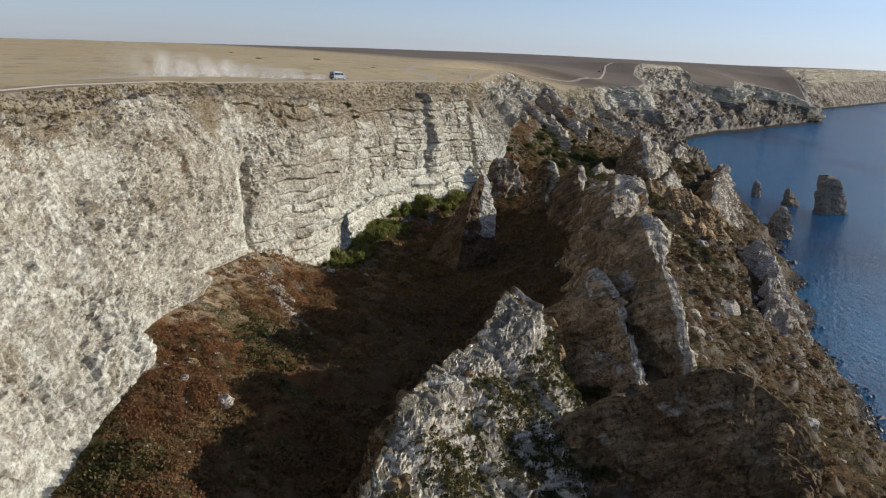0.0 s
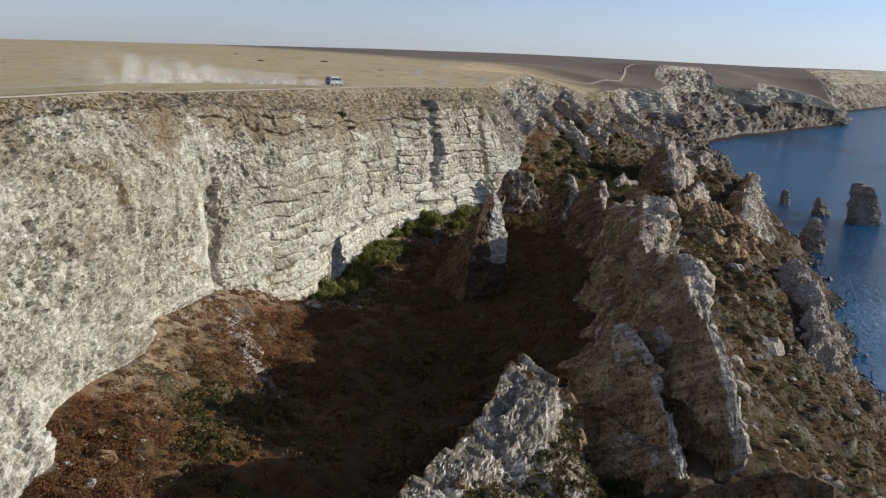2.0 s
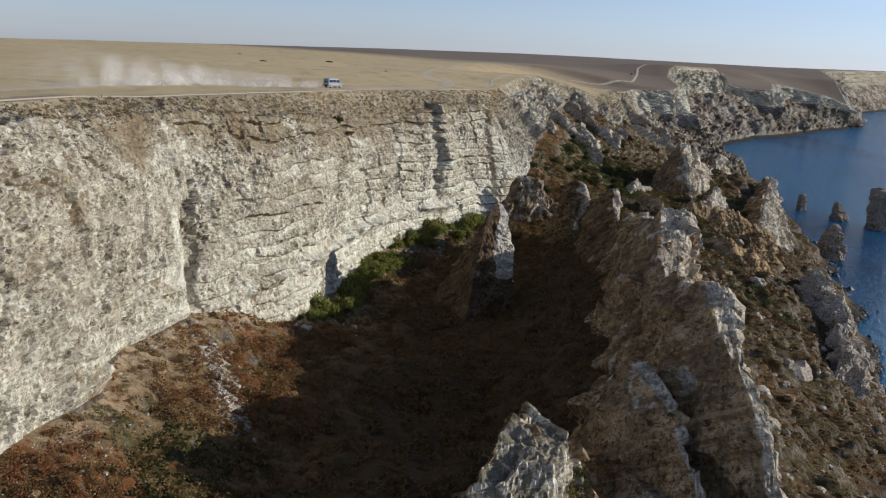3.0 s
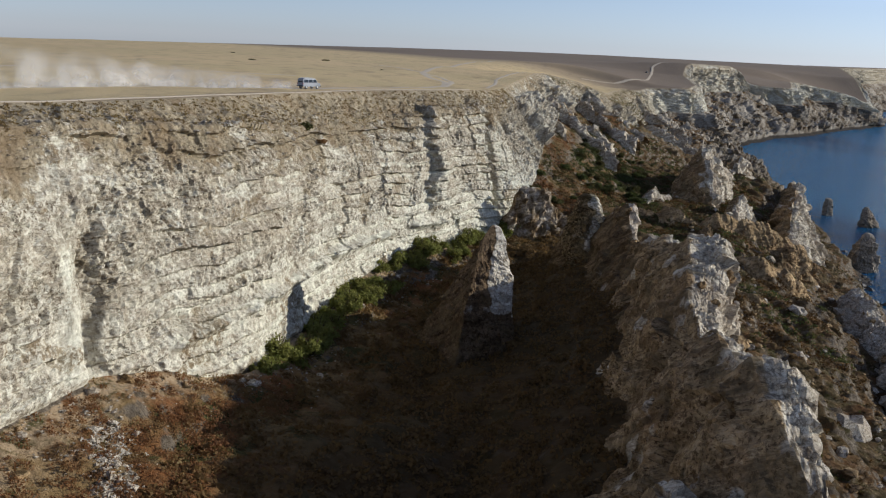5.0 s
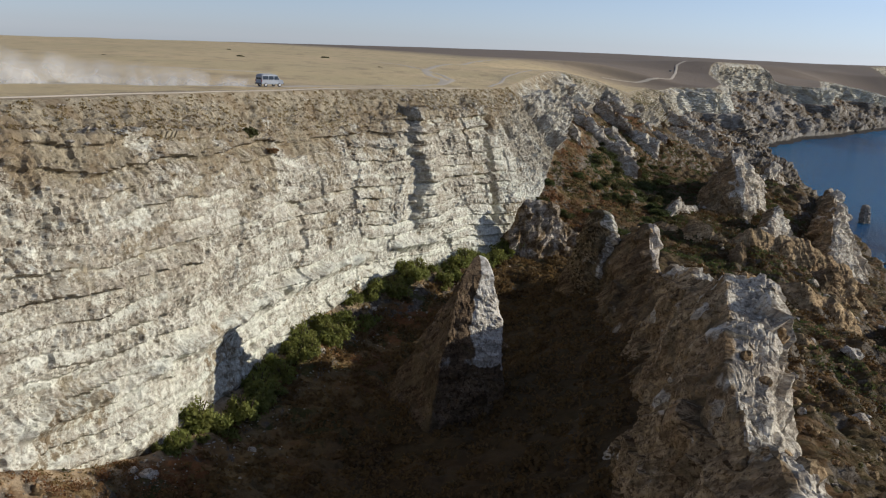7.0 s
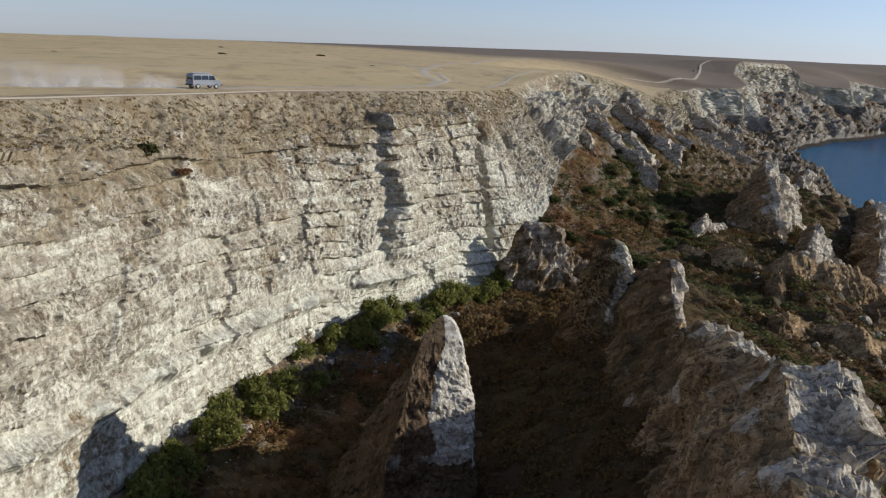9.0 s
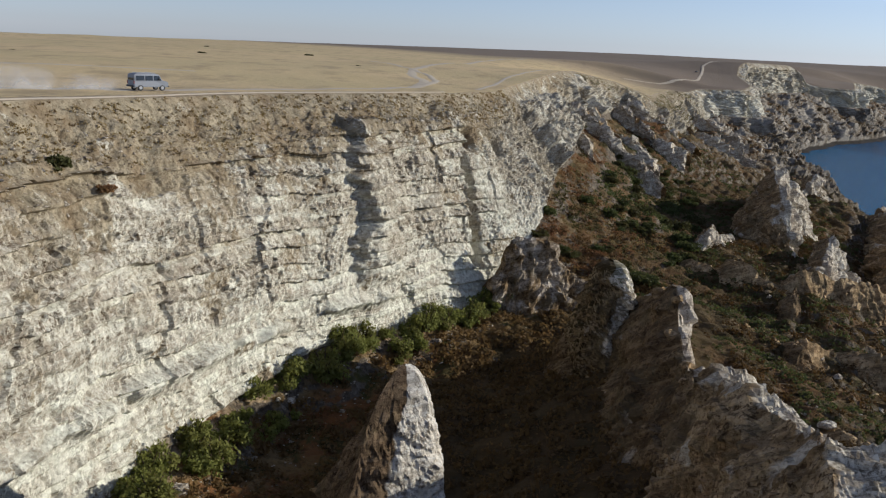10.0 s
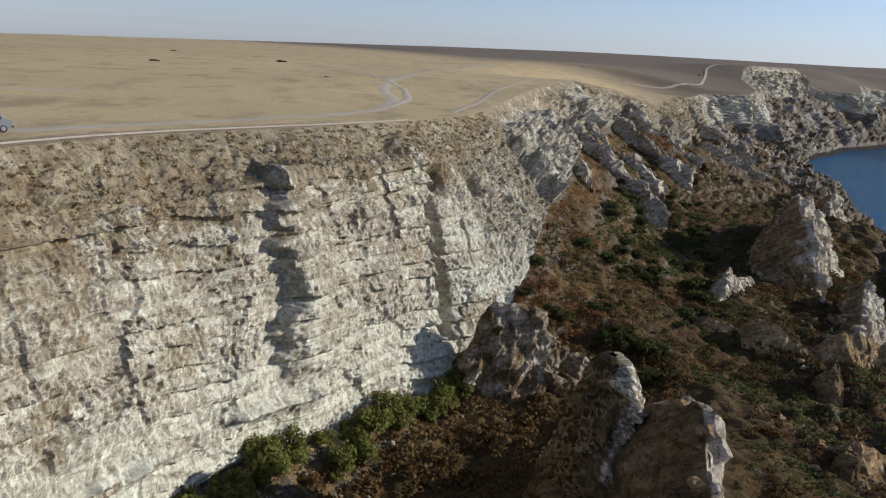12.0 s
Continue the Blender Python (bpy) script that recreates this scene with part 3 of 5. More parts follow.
d += ease(ys, 312, 350)[:, None] * hard * ease(row, 26, 80)[None, :] * (5.5 * ease(perlin(np.stack([cy / 13, cz / 50, 0 * cy + 1.7], -1)) + 0.12 * fbm(q / 5, 3), -0.15, 0.2) * (1 - ease(cy, 860, 900)) + 1.3 * facets(q / 4.5 + 3) + 0.7 * facets(q / 2.2 + 13) - 3.5
                                           + ease(cy, 860, 900) * (5.0 * perlin(np.stack([cy / 40, cg[..., 0] / 30, cz / 90], -1)) + 6.0 * facets(q / 24 + 2) + 3.0 * facets(q / 10 + 6)))
# the deep cleft in the wall, the split and the hollow at the corner, the white ledge along the foot
sway = 0.22 * (cz - 52) + 0.4 * np.sin(cz * 0.7)
gap_edge = 257.2 + 0.07 * (cz - 58) + 1.5 * perlin(np.stack([cz / 5.5, 0 * cz + 0.4, 0 * cz], -1)) + 1.7 * fbm(q / (5, 5, 2.2), 3)
d += (1.9 + 1.5 * layers(tilt, 2.3) + 0.9 * perlin(np.stack([cz / 8, 0 * cz + 7.7, 0 * cz], -1))) * (ease(cy, gap_edge - 0.6, gap_edge + 0.6) - np.clip((cy - 244) / 24, 0, 1)) * ease(cz, 47, 54) * (1 - ease(cz, 69, 74))
d += 1.5 * np.exp(-((cy - 84) / 8.2) ** 6) * ease(cz, 47, 50) * (1 - ease(cz, 58, 68)) + 1.5 * np.exp(-((cy - 116.5) / 3.6) ** 4) * ease(cz, 47, 50) * (1 - ease(cz, 57, 66))
d -= 1.4 * np.exp(-((cy - 149.8 - sway) / 1.3) ** 4) * ease(cz, 47, 50) * (1 - ease(cz, 62, 67))
d += 1.2 * np.exp(-((cy - 146.2) / 2.2) ** 2) * (1 - ease(cz, 62, 67))
panel = np.exp(-((cy - 146.0 - sway) / 1.9) ** 4) * ease(cz, 49, 51) * (1 - ease(cz, 61, 66))
d -= 2.4 * np.exp(-((cy - 285.5 - 0.08 * (cz - 56)) / 0.8) ** 4) * ease(cz, 45, 47) * (1 - ease(cz, 63, 66))
d -= 3.0 * np.exp(-((cy - 290.5) / 1.9) ** 4 - ((cz - 66.8) / 1.7) ** 4)
d -= 2.0 * np.exp(-((cy - 303) / 1.6) ** 4 - ((cz - 64.5) / 1.5) ** 4)
shelf = np.exp(-((cz - 47.6 + 0.02 * (cy - 200)) / 1.0) ** 2) * (ease(ys, 153, 160) * (1 - ease(ys, 262, 280)))[:, None]
shelf = shelf * ease(fbm(np.stack([cy / 9, cz / 4, 0 * cy + 5.1], -1), 3), -0.35, 0.25)
d += 1.5 * shelf
cg = cg + n0 * (amount * d)[..., None]
steep_in = np.interp(ys, (112, 150, 175, 235, 300, 420, 700), (0.62, 0.68, 0.88, 0.96, 0.8, 0.5, 0.5))[:, None]
growth = steep_in * (1.25 - ease(row, 0.35 * TOP, 2.45 * TOP)[None, :] * 1.25) + 0.6 * fbm(q / 9, 4) + 0.3 * fbm(q / 2.5, 3) - 0.06 - 0.1 * ease(ys, 860, 1000)[:, None]
growth = np.maximum(growth, 1.1 - row[None, :] / 9)
growth = np.maximum(growth, 0.52 * ease(fbm(q / (11, 11, 6) + 50, 4) + 0.25 * ease(ys, 320, 400)[:, None], 0.42, 0.66))
# tone follows the chips' relief: those set further back are coloured darker
tone = np.clip(0.42 * nod + 0.33 * nod2 + 0.25 * col_chip + 0.25 * (fbm(q / 10 + 9, 3)), 0, 1)
# the corner near y 290 is whitened: fresh rock with stronger sunlight painted in
ledge = np.clip(panel + 0.8 * smooth_bed * hard + 0.8 * shelf + 0.75 * np.exp(-((cy - 290) / 8) ** 4) * ease(fbm(q / 5 + 77, 3), -0.3, 0.1) * hard + 0.4 * (1 - ease(cz, 44, 56)) * ease(ys, 150, 190)[:, None], 0, 1) * (1 - 0.85 * ease(ys, 310, 350))[:, None]
ribs_far = ease(perlin(np.stack([cy / 13, cz / 50, 0 * cy + 1.7], -1)) + 0.25 * fbm(q / 4, 3), -0.05, 0.25)
inner = 1 - ease(ys, 306, 335)[:, None]
fresh = np.maximum(inner, 0.85 * ribs_far * (1 - ease(ys, 500, 620))[:, None] + (0.95 * ease(ys, 850, 900) - 0.5 * ease(ys, 1480, 1600))[:, None] + 0.55 * (1 - ease(ys, 420, 560))[:, None])
growth = growth * (1 - 0.6 * ribs_far * (1 - inner) * ease(row, 12, 30)[None, :])
CLIFF_OB = sheet("cliff", cg, CLIFF, flip=True, smooth=False, growth=np.clip(growth, 0, 1), ledge=ledge, tone=tone, fresh=fresh, broken=broken, face=np.clip(beds * (1 - smooth_bed) * hard * ease(fbm(q / (6, 6, 2.5) + 91, 4), -0.25, 0.2), 0, 1))
tagged(CLIFF_OB, "tall pale limestone cliff with worn beds, ledges and dry tufts", "cliff", kind="structure")

# the slipped land below, down to the sea bed


def bed(y):
    x, z = SHORE(y)
    return x + 16, z * 0 - 7.0


tg = cross((FOOT, TALUS, FLOOR, RIDGE, BENCH, SHORE, bed), (24, 32, 24, 50, 76, 10))
trow = np.arange(tg.shape[1])
edge = ease(trow, 0, 10)[None, :]
tn = normals(tg)
tn *= np.sign(tn[..., 2:3] + 1e-9)
seaward = ease(trow, 74, 115)[None, :] * (1 - ease(trow, 198, 207))[None, :]
tf = tg / np.interp(ys, (330, 420, 700, 1000, 2000), (1.0, 1.9, 2.6, 5.0, 9.0))[:, None, None]
tchip, _ = blocks(tf / 4.5)
td = 1.7 * fbm(tg / (15, 18, 15), 4) + 0.45 * fbm(tf / 2.6, 3)
tchip2, _ = blocks(tf / 1.9 + 3)
td += seaward * (1.3 * ridged(tg / (11, 17, 9), 3) + 0.7 * (tchip - 0.4) + 0.4 * facets(tf / 3.3) + 0.35 * ease(tchip2, 0.6, 0.95) + 0.22 * facets(tf / 1.4 + 8))
td += (1 - seaward) * (0.25 * facets(tf / 2.2) + 0.2 * fbm(tf / 1.1, 2))
td += ease(ys, 330, 560)[:, None] * (1.3 * ridged(tg / (24, 20, 30), 3) + 1.4 * facets(tg / 9) + 0.8 * facets(tg / 4))
td += ease(ys, 840, 900)[:, None] * (1.8 * facets(tg / (26, 26, 17)) + 0.8 * facets(tg / 8 + 5) + 1.5 * fbm(tg / 30, 3))
td *= (1 + 0.7 * ease(ys, 330, 900))[:, None] * (1 - 0.75 * ease(trow, 194, 205))[None, :]
tg = tg + tn * (edge * td)[..., None]
tg[..., 0] += ease(trow, 145, 202)[None, :] * (4.5 * fbm(np.stack([ys / 26, 0 * ys, 0 * ys + 2.2], -1), 4) - 1.0)[:, None]
tg[:, 0] = cg[:, -1]
tg[:, 1] = 0.6 * tg[:, 1] + 0.4 * tg[:, 0]
# the darkening field starts near the shadow edge and runs on over the sea slope
TERRACE = sheet("ground", tg, SCRUB, flip=True, outer=np.repeat(ease(trow, 76, 96)[None, :], len(ys), 0), shade_slope=np.clip(np.repeat(ease(trow, 20, 44)[None, :], len(ys), 0) * (1 - 0.15 * ease(ys, 290, 320)[:, None] * (1 - ease(trow, 60, 90)[None, :])) + 0.6 * ease(ys, 285, 310)[:, None] * (1 - ease(trow, 20, 44)[None, :]), 0, 1), verge=np.repeat((1 - ease(trow, 3, 16))[None, :], len(ys), 0) * (ease(ys, 96, 118) * (1 - ease(ys, 280, 330)))[:, None], scree=np.repeat(ease(ys, 560, 860)[:, None], tg.shape[1], 1))
tagged(TERRACE, "slipped land below the cliff with rusty scrub, dry grass and stones", "ground", kind="structure")

sea_grid = np.stack(np.meshgrid(np.r_[-200:600:41j, 700:5000:40j], np.r_[-900:1000:41j, 1100:5000:40j], indexing="ij") + [np.zeros((81, 81))], -1)
SEA_OB = sheet("water", sea_grid, SEA)
tagged(SEA_OB, "deep blue rippled sea along a rocky shore", "sea", kind="structure")


land = np.concatenate([plateau, cg[:, 1:70]], 1)
land[..., 0] = np.maximum.accumulate(land[..., 0], axis=1)


def height_at(grid, x, y):
    i = int(np.clip(np.searchsorted(ys, y), 0, len(ys) - 1))
    return float(np.interp(x, grid[i, :, 0], grid[i, :, 2]))


# ---- rocks ----
def fin(name, spine, label, material=None, step=0.42, rough=1.0, wall=0.2, slab=0.45, lean=0.0, drop=0.42, lit_scale=1.0, bedding=1.0, gullies=1.0, category="rock", group=""):
    """A rock with a crest along a spine of (x, y, crest height, width to the land, width to the sea, foot height, width of the tilted top).
    wall: how upright its landward face is; slab: how rough that face is beside the other."""
    k = np.array([(*knot, 1.0) if len(knot) == 6 else knot for knot in spine], float)
    t = np.r_[0, np.cumsum(np.linalg.norm(np.diff(k[:, :2], axis=0), axis=1))]
    along = int(t[-1] / step) + 8
    across = int((np.median(k[:, 2] - k[:, 5]) * 2.4 + 6) / step)
    s = np.linspace(0, t[-1], along)
    w = 0.03 * t[-1]
    c = np.stack([sum(np.interp(s + o * w, t, k[:, j]) for o in (-1, -0.5, 0, 0.5, 1)) / 5 for j in range(7)], -1)
    way = np.gradient(c[:, :2], axis=0)
    way /= np.linalg.norm(way, axis=1)[:, None]
    side = np.stack([way[:, 1], -way[:, 0]], -1)
    v = np.linspace(-1, 1, across)
    o = np.abs(v)
    steep = 0.06 * np.minimum(o * 9, 1) + (0.94 - 0.94 * wall) * o + 0.94 * wall * o ** 3
    over = np.clip(o / 0.3, 0, 1)
    down = np.clip((o - 0.3) / 0.7, 0, 1)
    sx = k[0, 0] * 0.37
    jag = rough * (1.7 * fbm(np.stack([s / 9, 0 * s + sx, 0 * s], -1), 3) + 0.7 * facets(np.stack([s / 2.6, 0 * s + sx, 0 * s + 3], -1)))
    top = (c[:, 2] + jag * np.clip((c[:, 2] - c[:, 5]) / 10, 0, 1))[:, None]
    width = np.where(v[None, :] < 0, -c[:, 3:4] * steep[None, :], c[:, 6:7] * over[None, :] + c[:, 4:5] * (0.35 * down + 0.65 * down ** 2)[None, :])
    g = np.zeros((along, across, 3))
    brim = top - drop * c[:, 6:7]
    g[..., 2] = np.where(v[None, :] < 0, top - (top - c[:, 5:6]) * o[None, :], top - (top - brim) * over[None, :] - (brim - c[:, 5:6]) * down[None, :])
    width = width + lean * (g[..., 2] - c[:, 5:6])
    g[..., 0] = c[:, 0:1] + side[:, 0:1] * width
    g[..., 1] = c[:, 1:2] + side[:, 1:2] * width
    n = normals(g)
    n *= np.sign((n * np.stack([side[:, 0:1] * np.sign(v)[None, :], side[:, 1:2] * np.sign(v)[None, :], 0 * width + 0.6], -1)).sum(-1) + 1e-9)[..., None]
    p = g + (3.0, 5.0, 0.0)
    dip = p[..., 2] + 0.55 * p[..., 1] - 0.3 * p[..., 0] + 0.4 * fbm(p / 9, 3)
    nod, gap = blocks(p / (1.5, 1.5, 1.2))
    d = 1.8 * fbm(p / 10, 3) + 1.5 * facets(p / 8.5) + 0.45 * facets(p / 3 + 5) + bedding * (0.35 * layers(dip, 1.3) + 0.22 * layers(dip, 0.45))
    crust = 0.16 * (nod - 0.5) - 0.22 * (1 - ease(gap, 0, 0.1)) + 0.26 * facets(p / 1.15 + 21) + (0.1 * facets(p / 0.55 + 33) if step < 0.4 else 0) + 0.15 * fbm(p / 0.8, 3)
    gully = ridged(np.stack([p[..., 1] / 4.5, p[..., 0] / 9, p[..., 2] / 30], -1), 3)
    d = d + crust * np.where(v < -0.1, slab, 1.0)[None, :] + 0.5 * gullies * gully * np.where(v < -0.1, 1.0, 0.3)[None, :]
    d *= (0.4 + 0.6 * ease(o, 0, 0.2))[None, :] * np.clip((c[:, 2] - c[:, 5]) / 8, 0.25, 1)[:, None]
    g = g + n * (rough * d)[..., None]
    # pale on the sunward side as painted light, plus scars scattered by noise
    lit_scar = ease(v, -0.1, 0.12)[None, :] + 0.35 * fbm(p / 4, 3) + 0.5 * ease(fbm(p / (5, 5, 4) + 7, 3), 0.3, 0.5)
    ob = sheet(name, g, material or ROCK, flip=True, smooth=False, lit_scar=np.clip(lit_scale * lit_scar, 0, 1))
    for n in range(int(min(18, t[-1] / 5.5)) if t[-1] > 30 and k[0, 1] < 260 else 0):
        i, j = int(crumbs.uniform(0.1, 0.9) * along), int(crumbs.triangular(0.3, 0.95, 0.55) * across)
        size = crumbs.uniform(0.45, 1.25)
        piece = new("block", crumbs.choice(BOULDERS[::2]))
        piece.parent = ob
        piece.matrix_basis = pose(*g[i, j], crumbs.uniform(-25, 25), crumbs.uniform(-25, 25), crumbs.uniform(0, 360)) @ Matrix.Diagonal((size, size * crumbs.uniform(0.6, 1.0), size * crumbs.uniform(0.7, 1.3), 1))
    return tagged(ob, label, category, group)


def pinnacle(name, apex, corners, foot, label, material=None, rough=1.0, step=0.4, bare=-9.0, category="rock", group=""):
    """A rock that narrows to a point: corners of its foot as (x, y, power), where a low power makes that edge upright.
    bare: the height below which the pale side is coloured dark, in place of cast shade."""
    ax, ay, az = apex
    k = np.array(list(corners) + [corners[0]], float)
    t = np.r_[0, np.cumsum(np.linalg.norm(np.diff(k[:, :2], axis=0), axis=1))]
    m = int(t[-1] / step) + 8
    s = np.linspace(0, t[-1], m)
    edge = np.stack([np.interp(s, t, k[:, j]) for j in range(3)], -1)
    n = int((az - foot) * 1.25 / step) + 6
    u = np.linspace(0.0, 1.0, n)[:, None]
    g = np.zeros((n, m, 3))
    f = np.maximum(u, 1e-4) ** edge[None, :, 2]
    g[..., 0] = ax + (edge[None, :, 0] - ax) * f
    g[..., 1] = ay + (edge[None, :, 1] - ay) * f
    g[..., 2] = az - (az - foot) * u
    mid = g.mean(1, keepdims=True)
    out = g - mid
    out[..., 2] = 0.25
    out /= np.linalg.norm(out, axis=2)[..., None] + 1e-9
    p = g + (13.0, 5.0, 2.0)
    dip = p[..., 2] + 0.45 * p[..., 1] + 0.2 * p[..., 0] + 0.4 * fbm(p / 9, 3)
    nod, gap = blocks(p / (1.5, 1.5, 1.2))
    d = 1.0 * fbm(p / 7, 3) + 0.9 * facets(p / 5.5) + 0.4 * facets(p / 2.4 + 5) + 0.45 * layers(dip, 1.4)
    d = d + 0.16 * (nod - 0.5) - 0.22 * (1 - ease(gap, 0, 0.1)) + 0.35 * facets(p / 1.15 + 21) + 0.15 * fbm(p / 0.8, 3)
    g = g + out * (rough * d * np.clip(u * 5, 0.15, 1))[..., None]
    g[:, -1] = g[:, 0]
    # pale towards +x, where the sun stands, plus scars scattered by noise
    lit_scar = ease(out[..., 0] + 0.25 * fbm(p / 3, 3), 0.0, 0.45) + 0.4 * ease(fbm(p / (5, 5, 4) + 7, 3), 0.3, 0.5)
    # below bare the pale colour fades out: the ridge's shadow painted in
    lit_scar = lit_scar * ease(g[..., 2] + 1.5 * fbm(p / 3 + 4, 3), bare - 1.0, bare + 1.0)
    ob = sheet(name, g, material or ROCK, smooth=False, lit_scar=np.clip(lit_scar, 0, 1))
    for i in range(7 if foot > 0 else 0):
        a, b = int(crumbs.uniform(0.45, 0.95) * n), int(crumbs.uniform(0.0, 0.95) * m)
        size = crumbs.uniform(0.3, 0.8)
        piece = new("block", crumbs.choice(BOULDERS[::2]))
        piece.parent = ob
        piece.matrix_basis = pose(*g[a, b], crumbs.uniform(-25, 25), crumbs.uniform(-25, 25), crumbs.uniform(0, 360)) @ Matrix.Diagonal((size, size * crumbs.uniform(0.6, 1.0), size * crumbs.uniform(0.7, 1.3), 1))
    return tagged(ob, label, category, group)


# ---- loose blocks, shared by boulders and rocks ----
def boulder_mesh(seed, material):
    bm = bmesh.new()
    bmesh.ops.create_icosphere(bm, subdivisions=2, radius=1.0)
    for v in bm.verts:
        c = v.co.copy()
        k = 1 + 0.35 * noise.noise(c * 1.1 + Vector((seed * 7.1, 0, 0))) + 0.15 * noise.noise(c * 3 + Vector((0, seed * 3.3, 0)))
        cell = noise.cell(c * 1.4 + Vector((seed, seed, 0)))
        v.co = c * (k + 0.18 * (cell - 0.5))
        v.co.z *= 0.72
    me = bpy.data.meshes.new("boulder")
    bm.to_mesh(me)
    bm.free()
    me.materials.append(material)
    return me


BOULDERS = [boulder_mesh(n, PALE if n % 2 else ROCK) for n in range(8)]
crumbs = random.Random(21)

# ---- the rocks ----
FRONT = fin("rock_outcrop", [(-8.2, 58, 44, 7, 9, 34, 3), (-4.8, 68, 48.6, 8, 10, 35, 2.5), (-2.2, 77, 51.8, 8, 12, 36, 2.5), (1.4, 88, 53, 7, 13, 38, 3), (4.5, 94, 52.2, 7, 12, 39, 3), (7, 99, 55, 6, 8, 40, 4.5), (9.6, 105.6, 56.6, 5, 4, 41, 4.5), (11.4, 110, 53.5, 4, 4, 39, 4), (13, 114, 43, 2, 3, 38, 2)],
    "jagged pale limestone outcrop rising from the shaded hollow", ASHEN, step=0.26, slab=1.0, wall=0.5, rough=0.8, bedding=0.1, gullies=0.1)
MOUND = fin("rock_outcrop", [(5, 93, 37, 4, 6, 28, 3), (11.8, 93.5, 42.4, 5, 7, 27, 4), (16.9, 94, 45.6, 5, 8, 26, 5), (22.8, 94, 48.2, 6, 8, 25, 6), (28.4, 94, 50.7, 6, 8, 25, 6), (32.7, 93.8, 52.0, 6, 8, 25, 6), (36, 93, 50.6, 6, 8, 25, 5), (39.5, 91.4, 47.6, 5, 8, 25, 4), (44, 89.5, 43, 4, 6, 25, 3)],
    "rounded dark limestone block with a shaded face", UMBER, step=0.3, rough=0.7, slab=0.8, drop=1.7, lit_scale=0.32)
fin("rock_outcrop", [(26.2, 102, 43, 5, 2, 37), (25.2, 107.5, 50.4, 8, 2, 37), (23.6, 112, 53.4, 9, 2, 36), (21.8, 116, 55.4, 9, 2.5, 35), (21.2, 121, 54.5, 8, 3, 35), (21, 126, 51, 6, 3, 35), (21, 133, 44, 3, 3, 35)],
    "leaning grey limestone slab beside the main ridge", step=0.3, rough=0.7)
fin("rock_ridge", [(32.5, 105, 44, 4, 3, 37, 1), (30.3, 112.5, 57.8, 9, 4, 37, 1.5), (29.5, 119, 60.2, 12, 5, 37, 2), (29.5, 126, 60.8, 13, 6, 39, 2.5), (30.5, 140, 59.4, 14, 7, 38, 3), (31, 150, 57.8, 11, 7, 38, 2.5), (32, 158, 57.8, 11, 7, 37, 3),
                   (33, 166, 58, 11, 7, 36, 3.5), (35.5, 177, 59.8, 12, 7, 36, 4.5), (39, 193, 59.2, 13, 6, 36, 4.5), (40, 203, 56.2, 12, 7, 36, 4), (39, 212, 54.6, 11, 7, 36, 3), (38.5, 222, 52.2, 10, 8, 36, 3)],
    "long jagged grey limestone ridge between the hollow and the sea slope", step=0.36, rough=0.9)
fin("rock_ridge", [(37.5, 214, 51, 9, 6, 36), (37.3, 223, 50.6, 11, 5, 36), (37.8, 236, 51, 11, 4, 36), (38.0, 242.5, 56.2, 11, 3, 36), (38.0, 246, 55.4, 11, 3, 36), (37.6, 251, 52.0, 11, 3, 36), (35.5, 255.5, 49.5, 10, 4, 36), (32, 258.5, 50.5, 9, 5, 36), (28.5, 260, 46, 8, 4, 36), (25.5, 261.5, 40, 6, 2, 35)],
    "pointed limestone crest at the end of the ridge", UMBER, rough=0.62, lit_scale=0.75)
pinnacle("rock_outcrop", (31.6, 257.5, 54.8), [(25.5, 260, 0.42), (27.5, 252, 0.4), (31.5, 250, 0.3), (35, 251, 0.22), (36.5, 256, 0.22), (35.5, 263, 0.3), (28, 265, 0.42)], 38,
         "limestone hump with a pale broken side, painted as if sunlit", ASHEN, rough=0.8)
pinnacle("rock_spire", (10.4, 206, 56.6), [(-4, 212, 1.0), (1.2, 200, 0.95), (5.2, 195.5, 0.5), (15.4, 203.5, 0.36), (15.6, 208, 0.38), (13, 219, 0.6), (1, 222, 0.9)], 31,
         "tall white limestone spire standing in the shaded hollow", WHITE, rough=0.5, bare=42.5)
fin("rock_outcrop", [(15, 283, 42, 3, 3, 36), (18.2, 284.5, 52, 4, 4, 36), (22.5, 285.5, 51.6, 5, 4, 36), (25.5, 287, 48, 5, 4, 36), (30, 288.5, 44.5, 5, 4, 36), (34, 290, 41.5, 4, 4, 36), (38, 292, 39, 3, 3, 36)],
    "layered dark block with a white broken corner at the cliff foot", UMBER, slab=0.9, lit_scale=0.45)
fin("rock_ridge", [(86, 356, 34, 3, 4, 30, 1), (84, 364, 47, 9, 6, 30, 2), (83.5, 374, 54, 12, 6, 30, 2), (86, 384, 54.5, 13, 7, 30, 3), (91, 400, 50, 13, 8, 30, 5), (98, 424, 46, 12, 9, 28, 6), (108, 450, 42, 10, 9, 26, 5), (122, 482, 34, 6, 6, 24, 2)],
    "tall jagged limestone crag above the sea slope", step=0.5, rough=1.0, slab=0.8)
